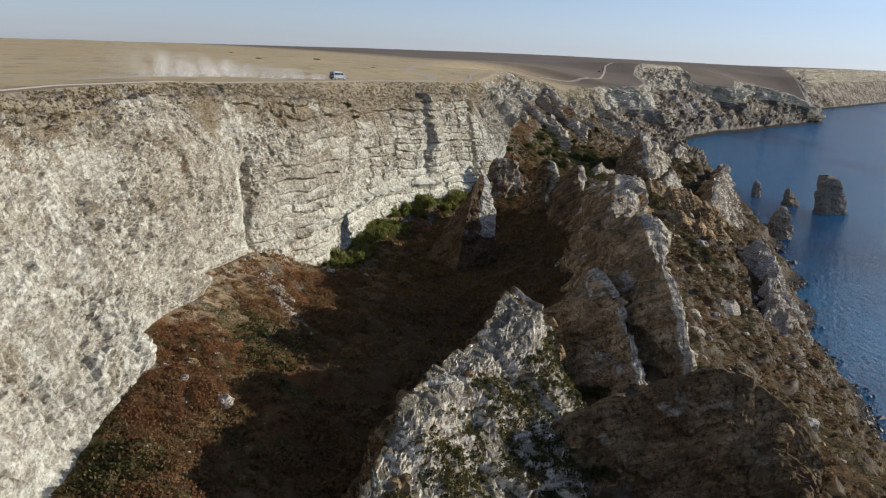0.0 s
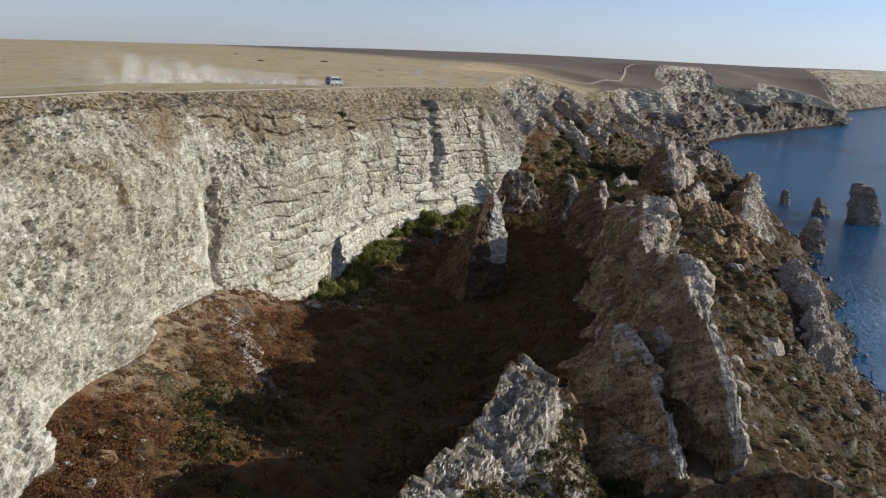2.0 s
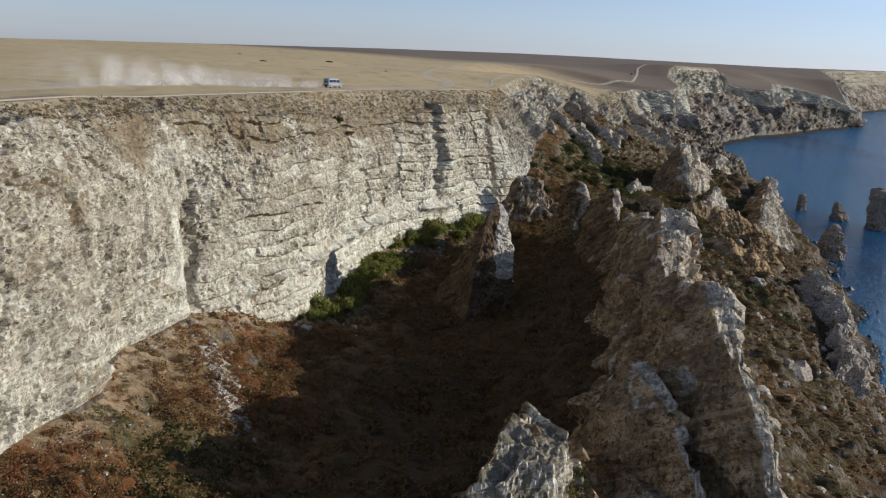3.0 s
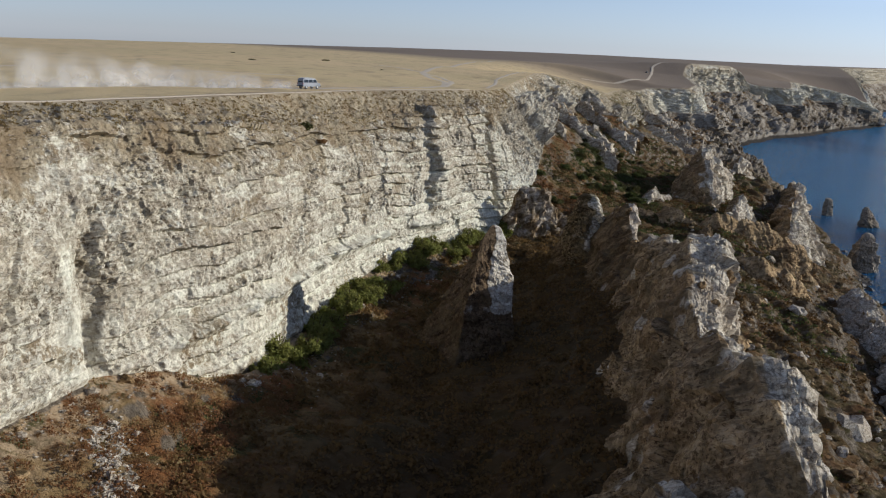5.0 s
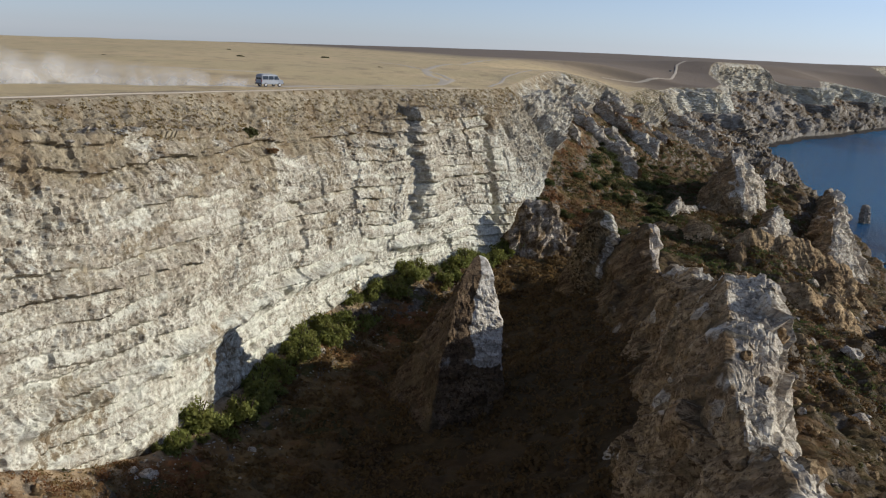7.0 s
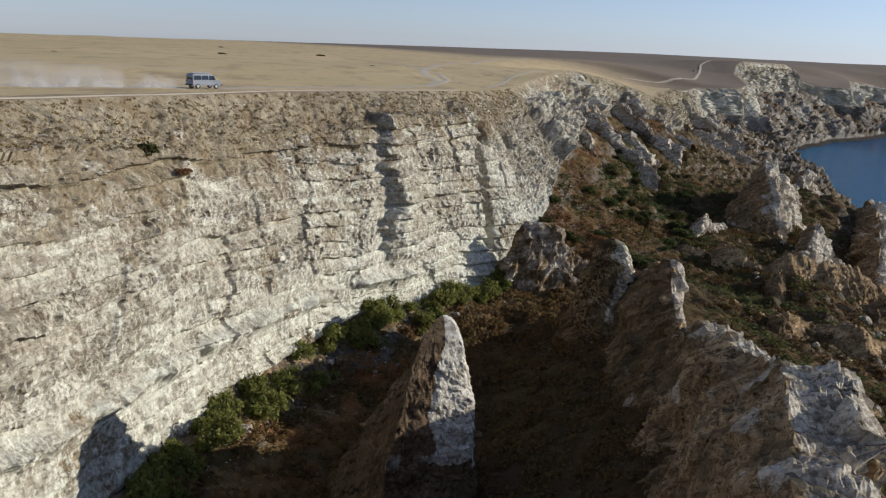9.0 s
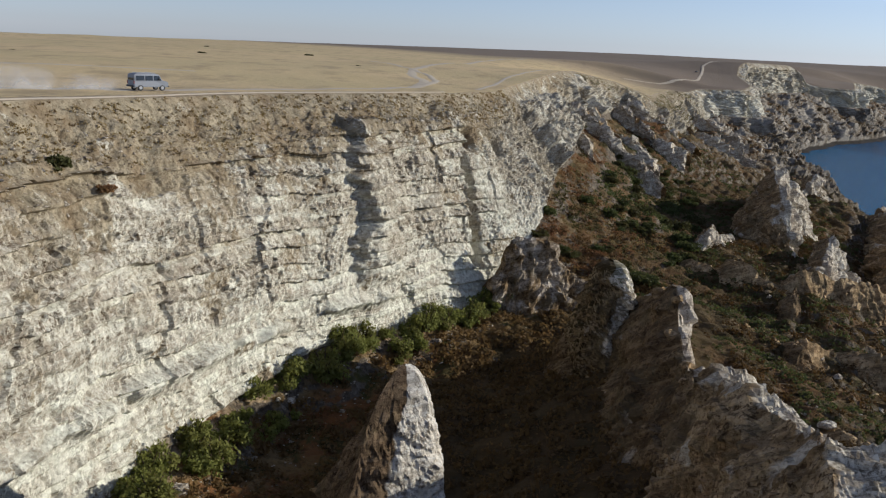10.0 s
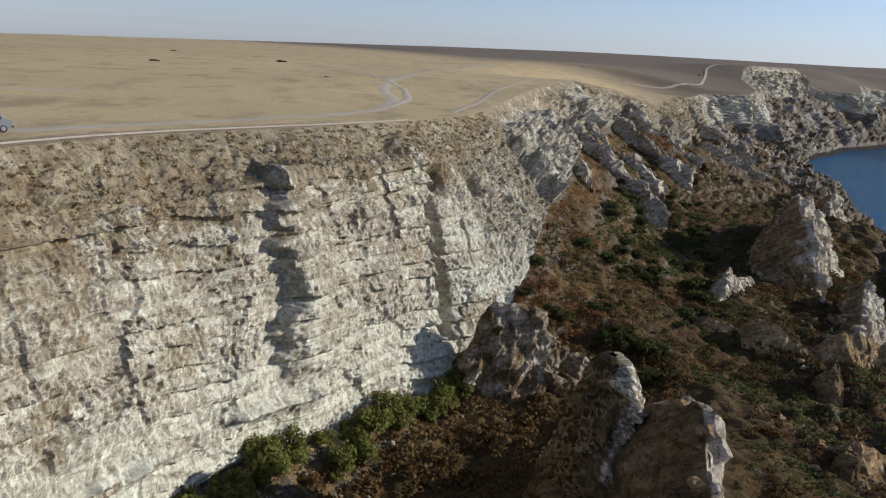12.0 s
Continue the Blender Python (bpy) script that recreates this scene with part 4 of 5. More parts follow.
for spine in ([(103, 372, 24, 2, 2, 20), (107, 381, 30, 4, 3, 20), (110, 388, 27, 4, 3, 20), (113, 395, 22, 2, 2, 18)], [(94, 366, 22, 2, 2, 18), (98, 374, 28, 4, 3, 20), (102, 382, 25, 3, 3, 20), (104, 386, 21, 2, 2, 18)],
              [(110, 362, 20, 2, 2, 16), (114, 370, 27, 4, 4, 16), (118, 378, 28.5, 4, 4, 16), (122, 386, 22, 3, 3, 14)], [(60, 344, 35, 2, 2, 30), (63, 351, 41, 4, 3, 32), (67, 358, 39, 4, 3, 31), (71, 365, 33, 2, 2, 30)],
              [(88, 300, 28, 2, 3, 26), (91, 307, 35, 4, 4, 26), (95, 316, 34, 4, 4, 25), (99, 324, 27, 2, 3, 24)], [(66, 292, 36, 2, 2, 32), (69, 299, 42, 4, 4, 32), (72, 306, 41, 4, 4, 32), (75, 313, 35, 2, 2, 31)],
              [(58, 262, 38, 2, 2, 34), (60, 267, 42.5, 3, 3, 34), (63, 273, 42, 3, 3, 34), (66, 279, 36, 2, 2, 33)]):
    fin("rock_outcrop", spine, "jagged limestone outcrop on the rugged sea slope", UMBER, step=0.42, rough=0.9, slab=0.9, lit_scale=0.22, group="outcrops on the sea slope")
fin("rock_ridge", [(103, 338, 20, 5, 6, 14), (108, 348, 30, 12, 12, 12), (116, 372, 37, 16, 14, 10), (126, 398, 37, 16, 16, 8), (136, 425, 33, 15, 16, 6), (147, 462, 33, 15, 17, 4), (152, 482, 30, 12, 15, 4), (160, 505, 18, 6, 8, 4)],
    "broken limestone ridge along the shore", step=0.6, rough=1.4, slab=1.0)
fin("rock_outcrop", [(52, 326, 38, 4, 4, 34), (58, 334, 44, 6, 6, 34), (61, 341, 45, 6, 6, 34), (66, 351, 43, 6, 6, 34), (72, 360, 36, 4, 4, 32)],
    "rough limestone hump in the scrub", rough=1.1, slab=1.0)
fin("rock_outcrop", [(70, 330, 33, 4, 4, 30), (78, 318, 41, 6, 6, 30), (84, 330, 40, 6, 7, 29), (92, 352, 42.5, 8, 8, 28), (95, 362, 39, 7, 7, 28), (100, 375, 31, 4, 4, 28)],
    "cracked limestone hump on the sea slope", rough=1.1, slab=1.0)
fin("rock_outcrop", [(120, 490, 27, 6, 6, 24), (132, 500, 38, 9, 9, 22), (140, 520, 36, 10, 10, 20), (152, 545, 26, 8, 8, 16), (160, 560, 16, 4, 4, 12)],
    "dark rocky knoll near the water", step=0.6, rough=1.4, slab=1.0)
# walls added so that their shaded faces and shadows darken the slope
for spine in ([(46, 324, 36, 4, 5, 34, 3), (52, 318, 41, 5, 6, 32, 4), (62, 313, 44.5, 6, 6, 31, 5), (69, 309, 40, 6, 6, 29, 5), (76, 313, 43.0, 6, 6, 29, 5), (88, 317, 40, 6, 6, 27, 4), (100, 322, 35, 5, 5, 22, 3), (110, 327, 26, 3, 3, 18, 2)],
              [(50, 281, 36, 3, 4, 34, 2), (56, 276, 40, 4, 5, 33, 3), (63, 271, 42, 5, 6, 31, 4), (69, 274, 38, 5, 6, 30, 4), (76, 271, 39.5, 5, 6, 29, 4), (84, 275, 36, 4, 5, 26, 3), (92, 280, 28, 3, 3, 22, 2)],
              [(52, 240, 39, 2, 3, 35, 2), (57, 237, 42, 3, 4, 34, 3), (64, 236, 40.5, 3, 4, 31, 3), (71, 238, 34, 2, 3, 28, 2)]):
    fin("rock_outcrop", spine, "dark rock wall added across the sea slope to shade it", step=0.45, rough=0.9, slab=0.9, drop=1.4, lit_scale=0.12, group="rock walls across the sea slope")
# ribs that run down from the far clifftop towards the sea
ribs = random.Random(12)
for y0, x0, z0, length in ((368, 33, 67, 20), (402, 37, 67, 26), (446, 43, 66, 28), (488, 52, 66, 30), (535, 68, 63, 30), (590, 84, 56, 34), (655, 112, 47, 40), (730, 132, 49, 40)):
    spine, x, y = [], x0 - 5.0, y0 + 8.0
    for n in range(6):
        u = n / 5
        top = z0 - 19 * u ** 1.1 + ribs.uniform(-1.5, 1.5)
        spine.append((x, y, top, ribs.uniform(3, 6), ribs.uniform(2, 5), top - 10 - 3 * u, ribs.uniform(0.5, 2)))
        x, y = x + length / 5 * ribs.uniform(0.7, 1.3), y - ribs.uniform(0, 6)
    fin("rock_rib", spine, "rocky rib running down from the clifftop through the scrub", step=0.6, rough=1.3, slab=1.0, wall=0.1, group="ribs below the far clifftop")
fin("rock_ridge", [(78, 205, 22, 4, 5, 16, 1), (84, 214, 28, 6, 13, 6, 2), (90, 232, 29, 7, 15, 3, 2), (95, 250, 30, 7, 15, 3, 3), (103, 280, 28, 7, 15, 3, 3), (112, 305, 24, 6, 15, 2, 2), (122, 330, 14, 4, 10, 2, 1)],
    "pale broken rock face above the shore", PALE, rough=1.3, slab=1.0)


STACKS = dict(category="sea stack", group="stacks off the shore", step=0.5)
pinnacle("sea_stack", (213, 591, 10), [(209.5, 590, 0.15), (211, 586, 0.2), (215, 587, 0.2), (218, 591, 0.3), (214, 596, 0.2)], -4, "small dark limestone stack standing in the sea", STACK, rough=0.9, **STACKS)
pinnacle("sea_stack", (222, 558, 11), [(217.5, 558, 0.25), (221, 552, 0.5), (229, 553, 0.9), (234, 560, 1.0), (226, 564, 0.7)], -4, "low leaning limestone stack standing in the sea", STACK, rough=0.9, **STACKS)
pinnacle("sea_stack", (235, 536, 22.5), [(229, 537, 0.04), (232, 529, 0.06), (243, 529, 0.16), (252, 534, 0.5), (247, 543, 0.25), (236, 544, 0.08)], -4, "broad square limestone stack standing in the sea", STACK, rough=1.2, **STACKS)
pinnacle("sea_stack", (174.5, 446, 16.5), [(165.5, 446, 0.7), (169, 440, 0.5), (177, 440, 0.35), (181.5, 443, 0.3), (181.5, 449, 0.4), (173, 453, 0.6)], -3, "pointed pale limestone stack at the shore", STACK, rough=1.1, **STACKS)


# ---- boulders ----
dice = random.Random(5)


def scatter_boulder(x, y, size, label):
    ob = new("boulder", dice.choice(BOULDERS))
    ob.matrix_basis = pose(x, y, height_at(tg, x, y) + 0.15 * size, dice.uniform(-15, 15), dice.uniform(-15, 15), dice.uniform(0, 360)) @ Matrix.Diagonal((size, size * dice.uniform(0.7, 1.2), size * dice.uniform(0.6, 1.1), 1))
    return tagged(ob, label, "boulder", "boulders below the cliff")


for n in range(60):
    y = dice.uniform(90, 330)
    lo, hi = BENCH(y)[0] - 14, SHORE(y)[0] + 4
    scatter_boulder(dice.uniform(lo, hi), y, 0.5 * math.exp(abs(dice.gauss(0, 0.55))), "rough grey limestone boulder lying on the sea slope")
for n in range(12):
    y = dice.uniform(105, 330)
    lo, hi = RIDGE(y)[0] + 12, SHORE(y)[0] - 4
    x, big = dice.uniform(lo, hi), dice.uniform(1.2, 2.4)
    scatter_boulder(x, y, big, "large cracked limestone boulder half sunk in the sea slope")
    for k in range(5):
        scatter_boulder(x + dice.gauss(1.5, 2.6), y + dice.gauss(-1, 3.2), big * dice.uniform(0.2, 0.6), "rough grey limestone boulder lying on the sea slope")
for n in range(110):
    y = dice.uniform(120, 300)
    x = RIDGE(y)[0] + dice.uniform(9, 16) + abs(dice.gauss(0, 11))
    scatter_boulder(x, y, 0.35 * math.exp(abs(dice.gauss(0, 0.7))), "pale angular block fallen from the ridge onto the sea slope")
for n in range(50):
    y = dice.uniform(80, 290)
    scatter_boulder(FOOT(y)[0] + abs(dice.gauss(0, 6)) + 1, y, 0.3 * math.exp(abs(dice.gauss(0, 0.6))), "pale fallen boulder in the scrub under the cliff")

# small stones on the slope and along the shore, too many to count
def octa():
    v = np.array([(1, 0, 0), (0.2, 1, 0.1), (-1, 0.1, 0), (-0.1, -1, 0), (0.1, 0, 0.75), (0, 0.1, -0.7)], float)
    f = np.array([(0, 1, 4), (1, 2, 4), (2, 3, 4), (3, 0, 4), (1, 0, 5), (2, 1, 5), (3, 2, 5), (0, 3, 5)])
    return v, f


def litter(name, places, sizes, material, label, category, flat=0.7):
    v0, f0 = octa()
    verts, faces = [], []
    for n, (p, s) in enumerate(zip(places, sizes)):
        a = dice.uniform(0, 6.28)
        r = np.array([[math.cos(a), -math.sin(a), 0], [math.sin(a), math.cos(a), 0], [0, 0, flat]])
        verts.append((v0 * (1 + 0.35 * rng.normal(size=v0.shape))) @ r.T * s + p)
        faces.append(f0 + 6 * n)
    ob = polymesh(name, np.concatenate(verts), np.concatenate(faces), material)
    return tagged(ob, label, category, kind="stuff")


spots, sizes = [], []
for n in range(9000):
    y = dice.uniform(70, 420)
    b, s = BENCH(y)[0], SHORE(y)[0]
    x = dice.triangular(b - 12, s + 5, s - 2) if n % 3 else dice.uniform(b - 25, s)
    spots.append((x, y, height_at(tg, x, y)))
    sizes.append(0.16 * math.exp(abs(dice.gauss(0, 0.6))))
litter("stones", spots, sizes, ROCK, "loose grey stones strewn over the sea slope and shore", "stones")
spots, sizes = [], []
for n in range(2500):
    y = dice.uniform(66, 300)
    x = FOOT(y)[0] + abs(dice.gauss(0, 5)) + 0.5
    spots.append((x, y, height_at(tg, x, y)))
    sizes.append(0.1 * math.exp(abs(dice.gauss(0, 0.5))))
litter("stones", spots, sizes, PALE, "pale rubble fallen from the cliff", "stones")

spots, sizes = [], []
for n in range(5000):
    p = cg[int(np.searchsorted(ys, dice.uniform(70, 335))), int(dice.triangular(4, 74, 50))]
    spots.append(tuple(p))
    sizes.append(0.09 * math.exp(abs(dice.gauss(0, 0.6))))
litter("stones", spots, sizes, PALE, "loose pale stones on the crumbling clifftop slope", "stones")

wet = Nodes("wet_dark_rock", 0.6, 0.4)
WET = wet.colour(wet.mix(wet.noise(1.2, 6, 0.7), (0.022, 0.019, 0.016), (0.075, 0.064, 0.05)))
spots, sizes = [], []
for n in range(2600):
    y = dice.uniform(60, 520)
    x = float(np.interp(0.4, -tg[int(np.searchsorted(ys, y)), 150:, 2], tg[int(np.searchsorted(ys, y)), 150:, 0])) + dice.gauss(-0.5, 2.0)
    spots.append((x, y, max(-0.3, height_at(tg, x, y))))
    sizes.append(0.32 * math.exp(abs(dice.gauss(0, 0.6))))
litter("stones", spots, sizes, WET, "dark wet stones along the waterline", "stones")

# ---- tracks on the plateau ----
def track(knots, width, label, lift=0.05):
    k = np.array(knots, float)
    t = np.r_[0, np.cumsum(np.linalg.norm(np.diff(k, axis=0), axis=1))]
    s = np.arange(0, t[-1], 1.2)
    c = np.stack([sum(np.interp(s + o, t, k[:, j]) for o in (-6, -3, 0, 3, 6)) / 5 for j in (0, 1)], -1)
    c += 0.35 * np.stack([fbm(np.stack([s / 12, 0 * s, 0 * s + 5], -1), 3), 0 * s], -1)
    way = np.gradient(c, axis=0)
    way /= np.linalg.norm(way, axis=1)[:, None]
    side = np.stack([way[:, 1], -way[:, 0]], -1)
    ww = width * (1 + 0.25 * fbm(np.stack([s / 5, 0 * s, 0 * s + 2], -1), 2))
    g = np.zeros((len(s), 5, 3))
    for j, o in enumerate((-0.5, -0.25, 0, 0.25, 0.5)):
        g[:, j, :2] = c + side * (o * ww)[:, None]
        g[:, j, 2] = [height_at(land, x, y) + lift - (0.12 if abs(o) == 0.5 else 0.0) for x, y in g[:, j, :2]]
    return tagged(sheet("road", g, TRACK), label, "dirt track", kind="structure")


track([(-58, -400), (-60, -150), (-62, 0), (-64, 60), (-65, 140), (-63, 170), (-59, 197), (-50, 222), (-40, 234), (-28, 246), (-19, 266), (-9, 290), (-3, 318), (-4, 340), (-11, 368), (-16, 408), (-15, 493), (-1, 769), (20, 900)], 3.4,
      "pale dusty dirt track across the dry steppe")
track([(-3, 322), (-2, 345), (-8, 380), (-17, 412), (-40, 470)], 2.2, "worn dark wheel ruts branching off the track", 0.07)
track([(float(BROW(y)[0]) - 1.2 - 1.5 * math.sin(y / 23.0) ** 2, y) for y in range(-60, 304, 6)], 0.75, "narrow footpath along the cliff edge", 0.12)
track([(8, 322), (11, 350), (12, 399), (18, 449), (32, 540)], 1.6, "narrow pale path near the cliff edge")
track([(95, 905), (140, 940), (154, 950), (171, 985), (189, 1066), (198, 1113), (212, 1141), (232, 1162), (246, 1200), (262, 1270)], 2.6, "pale track climbing the far headland", 0.15)
track([(-90, -300), (-92, -60), (-94, 150), (-97, 215), (-91, 252), (-78, 262), (-40, 300)], 1.8, "faint wheel track in the dry grass")

# ---- scrub ----
def leaf_stuff(name, clumps, material, label, category, per=46, size=0.16, parent=None, kind="stuff"):
    """Clumps of small leaves: each clump is (x, y, z, radius, height)."""
    c = np.array(clumps, float)
    n = len(c)
    u = rng.normal(size=(n, per, 3))
    u /= np.linalg.norm(u, axis=2)[..., None]
    u[..., 2] = np.abs(u[..., 2])
    r = rng.uniform(0.55, 1.08, (n, per, 1))
    centre = c[:, None, :3] + u * r * np.stack([c[:, 3], c[:, 3], c[:, 4]], -1)[:, None, :]
    a = rng.normal(size=(n, per, 3))
    a /= np.linalg.norm(a, axis=2)[..., None]
    b = np.cross(a, u + 0.6 * rng.normal(size=u.shape))
    b /= np.linalg.norm(b, axis=2)[..., None] + 1e-9
    k = size * rng.uniform(0.6, 1.5, (n, per, 1)) * np.sqrt(c[:, 3] / 0.8)[:, None, None]
    quad = np.stack([centre - a * k, centre + b * k * 0.6, centre + a * k, centre - b * k * 0.6], 2).reshape(-1, 4, 3)
    verts = quad.reshape(-1, 3)
    faces = np.arange(len(verts)).reshape(-1, 4)
    me = bpy.data.meshes.new(name)
    me.vertices.add(len(verts))
    me.vertices.foreach_set("co", verts.ravel().astype(np.float32))
    me.loops.add(faces.size)
    me.loops.foreach_set("vertex_index", faces.ravel().astype(np.int32))
    me.polygons.add(len(faces))
    me.polygons.foreach_set("loop_start", np.arange(0, faces.size, 4, dtype=np.int32))
    me.update(calc_edges=True)
    me.materials.append(material)
    ob = new(name, me)
    ob.parent = parent
    if kind:
        tagged(ob, label, category, kind=kind)
    return ob


def foliage(name, a, b, c):
    """Leaves that let part of the light through."""
    m = Nodes(name, 0.8, 0.2)
    col = m.mix(m.geo.outputs["Random Per Island"], a, b)
    col = m.mix(m.ramp(m.noise(0.25, 4), (0.45, 0.0), (0.65, 1.0)), col, c)
    glow, both = m.tree.nodes.new("ShaderNodeBsdfTranslucent"), m.tree.nodes.new("ShaderNodeMixShader")
    both.inputs[0].default_value = 0.45
    m.join(col, glow.inputs[0])
    m.join(m.bsdf.outputs[0], both.inputs[1])
    m.join(glow.outputs[0], both.inputs[2])
    m.join(both.outputs[0], m.tree.nodes["Material Output"].inputs[0])
    return m.colour(col)


DARK_RUST = foliage("brown_scrub", (0.062, 0.034, 0.011), (0.088, 0.048, 0.016), (0.075, 0.046, 0.016))
RUST = foliage("rusty_scrub", (0.21, 0.098, 0.042), (0.26, 0.13, 0.058), (0.185, 0.125, 0.055))
OLIVE = foliage("olive_scrub", (0.06, 0.06, 0.019), (0.08, 0.08, 0.027), (0.075, 0.06, 0.022))
GREEN = foliage("green_leaves", (0.155, 0.17, 0.038), (0.24, 0.25, 0.07), (0.18, 0.175, 0.048))
MOSS = foliage("dull_green_leaves", (0.055, 0.068, 0.02), (0.085, 0.10, 0.03), (0.07, 0.07, 0.025))
# brown tuned to the tone of the hollow in shade
THICKET = foliage("shade_thicket", (0.145, 0.092, 0.036), (0.175, 0.11, 0.045), (0.155, 0.092, 0.036))
STRAW = foliage("dry_straw", (0.22, 0.155, 0.06), (0.30, 0.22, 0.10), (0.17, 0.11, 0.05))


def ground_patch(x, y, scale):
    return float(perlin(np.array([[x / scale, y / scale, 4.7]]))[0])


rust, olive, straw, umber, moss = [], [], [], [], []
for n in range(7000):
    y = 64 + 276 * dice.random() ** 1.3
    f, t, fl = FOOT(y)[0], TALUS(y)[0], FLOOR(y)[0]
    # rusty scrub ends near the shadow edge, where the hollow's clumps begin
    x = f + 0.4 + ((t - f) * 1.25 if y < 290 else fl - f) * dice.random() ** 1.2
    z = height_at(tg, x, y)
    k = ground_patch(x, y, 16) + 0.12 * dice.gauss(0, 1)
    if 172 < y < 292 or 105 < y < 170 and x - f < 7 and n % 5:
        continue
    r = dice.uniform(0.4, 1.15)
    (rust if k > 0.04 else straw if k > -0.18 else olive if k > -0.45 else straw).append((x, y, z - 0.1, r, r * dice.uniform(0.5, 0.9)))
for n in range(5400):
    y = 70 + 380 * dice.random() ** 1.2
    a, b = RIDGE(y)[0], SHORE(y)[0]
    x = a + (b - a - 8) * dice.random()
    z = height_at(tg, x, y)
    k = ground_patch(x, y, 17) + 0.12 * dice.gauss(0, 1)
    r = dice.uniform(0.3, 0.8)
    (umber if k > -0.1 else olive if k > -0.42 else straw).append((x, y, z - 0.1, r, r * dice.uniform(0.4, 0.8)))
for n in range(3800):
    y = dice.uniform(290, 560)
    a, b = FOOT(y)[0], BENCH(y)[0]
    u = dice.random()
    x = a + (b - a) * u
    k = ground_patch(x, y, 22) + 0.1 * dice.gauss(0, 1)
    r = dice.uniform(0.6, 1.7)
    (rust if u < 0.12 and k > 0 else moss if k > 0.1 else umber if k < -0.2 else olive).append((x, y, height_at(tg, x, y) - 0.2, r, r * 0.7))
# extra dark clumps, added to stand for shade on the slope past the ridge
for n in range(3000):
    y = dice.uniform(215, 430)
    x = RIDGE(y)[0] + dice.uniform(-4 if y > 290 else 5, 40)
    r = dice.uniform(0.5, 1.3)
    (umber if ground_patch(x, y, 14) > -0.1 else moss).append((x, y, height_at(tg, x, y) - 0.1, r, r * dice.uniform(0.5, 0.8)))
leaf_stuff("scrub", rust, RUST, "low rust-brown scrub below the cliff", "scrub", 60, 0.11)
leaf_stuff("scrub", umber, DARK_RUST, "low dark brown scrub on the sea slope", "scrub", 24, 0.18)
leaf_stuff("scrub", moss, MOSS, "low dull green scrub on the overgrown slope", "scrub", 24, 0.19)
leaf_stuff("scrub", olive, OLIVE, "low olive-green scrub below the cliff", "scrub", 22, 0.185)
# clumps added over the shadowed floor to give the hollow its shade
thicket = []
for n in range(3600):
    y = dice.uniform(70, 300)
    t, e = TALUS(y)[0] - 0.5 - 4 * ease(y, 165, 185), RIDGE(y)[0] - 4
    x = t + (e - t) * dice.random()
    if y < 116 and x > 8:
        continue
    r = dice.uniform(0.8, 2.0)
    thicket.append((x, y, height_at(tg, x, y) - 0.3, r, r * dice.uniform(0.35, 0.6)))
leaf_stuff("thicket", thicket, THICKET, "dense brown thicket added to darken the shaded hollow", "thicket", 44, 0.2)
leaf_stuff("dry_grass", straw, STRAW, "tufts of dry straw-coloured grass", "grass", 22, 0.14)

# grass that grows on the gentle flanks of the outcrops
def sprout(ob, count, least, material, label, category, size=0.16, crest=None):
    me = ob.data
    n = len(me.polygons)
    mid, up = np.empty(n * 3), np.empty(n * 3)
    me.polygons.foreach_get("center", mid)
    me.polygons.foreach_get("normal", up)
    mid, up = mid.reshape(-1, 3), up.reshape(-1, 3)
    keep = np.flatnonzero((up[:, 2] > least) & (up[:, 0] > -0.15) & (mid[:, 2] < mid[:, 2].max() - 5.0) & (fbm(mid / 5, 3) > -0.3))
    if crest:
        keep = keep[mid[keep, 0] > np.interp(mid[keep, 1], *crest) + 1.2 * fbm(mid[keep] / 3, 2)]
    clumps = [(*(mid[i] - (0, 0, 0.08)), dice.uniform(0.25, 0.7), dice.uniform(0.2, 0.5)) for i in dice.choices(list(keep), k=count)]
    leaf_stuff(category, clumps, material, label, category, 20, size)


CREST = ((58, 77, 88, 99, 110), (-5.5, 0.9, 5.2, 11.8, 16.0))
sprout(FRONT, 2600, 0.1, OLIVE, "olive grass tufts on the flank of the pale outcrop", "grass", 0.18, CREST)
sprout(FRONT, 600, 0.1, STRAW, "straw-coloured grass on the flank of the pale outcrop", "grass", 0.16, CREST)
sprout(MOUND, 250, 0.6, OLIVE, "sparse olive grass on the shaded rock block", "grass")

# a streak of rubble down the lit slope
spots, sizes = [], []
for n in range(900):
    u = dice.random()
    x, y = -27 + 8.0 * u + dice.gauss(0, 0.9), 142 - 17 * u + dice.gauss(0, 1.3)
    spots.append((x, y, height_at(tg, x, y) + 0.05))
    sizes.append(0.14 * math.exp(abs(dice.gauss(0, 0.6))))
litter("stones", spots, sizes, PALE, "streak of grey rubble running down the scrub slope", "stones")

# tufts on the upper slope of the cliff and the plateau
tufts = []
for n in range(2600):
    y = dice.uniform(70, 330)
    i = int(np.searchsorted(ys, y))
    j = dice.randint(2, 48)
    p = cg[i, j]
    tufts.append((p[0], p[1], p[2] - 0.05, dice.uniform(0.15, 0.5), dice.uniform(0.12, 0.4)))
leaf_stuff("dry_grass", tufts, STRAW, "dry tufts on the crumbling clifftop slope", "grass", 14, 0.16)


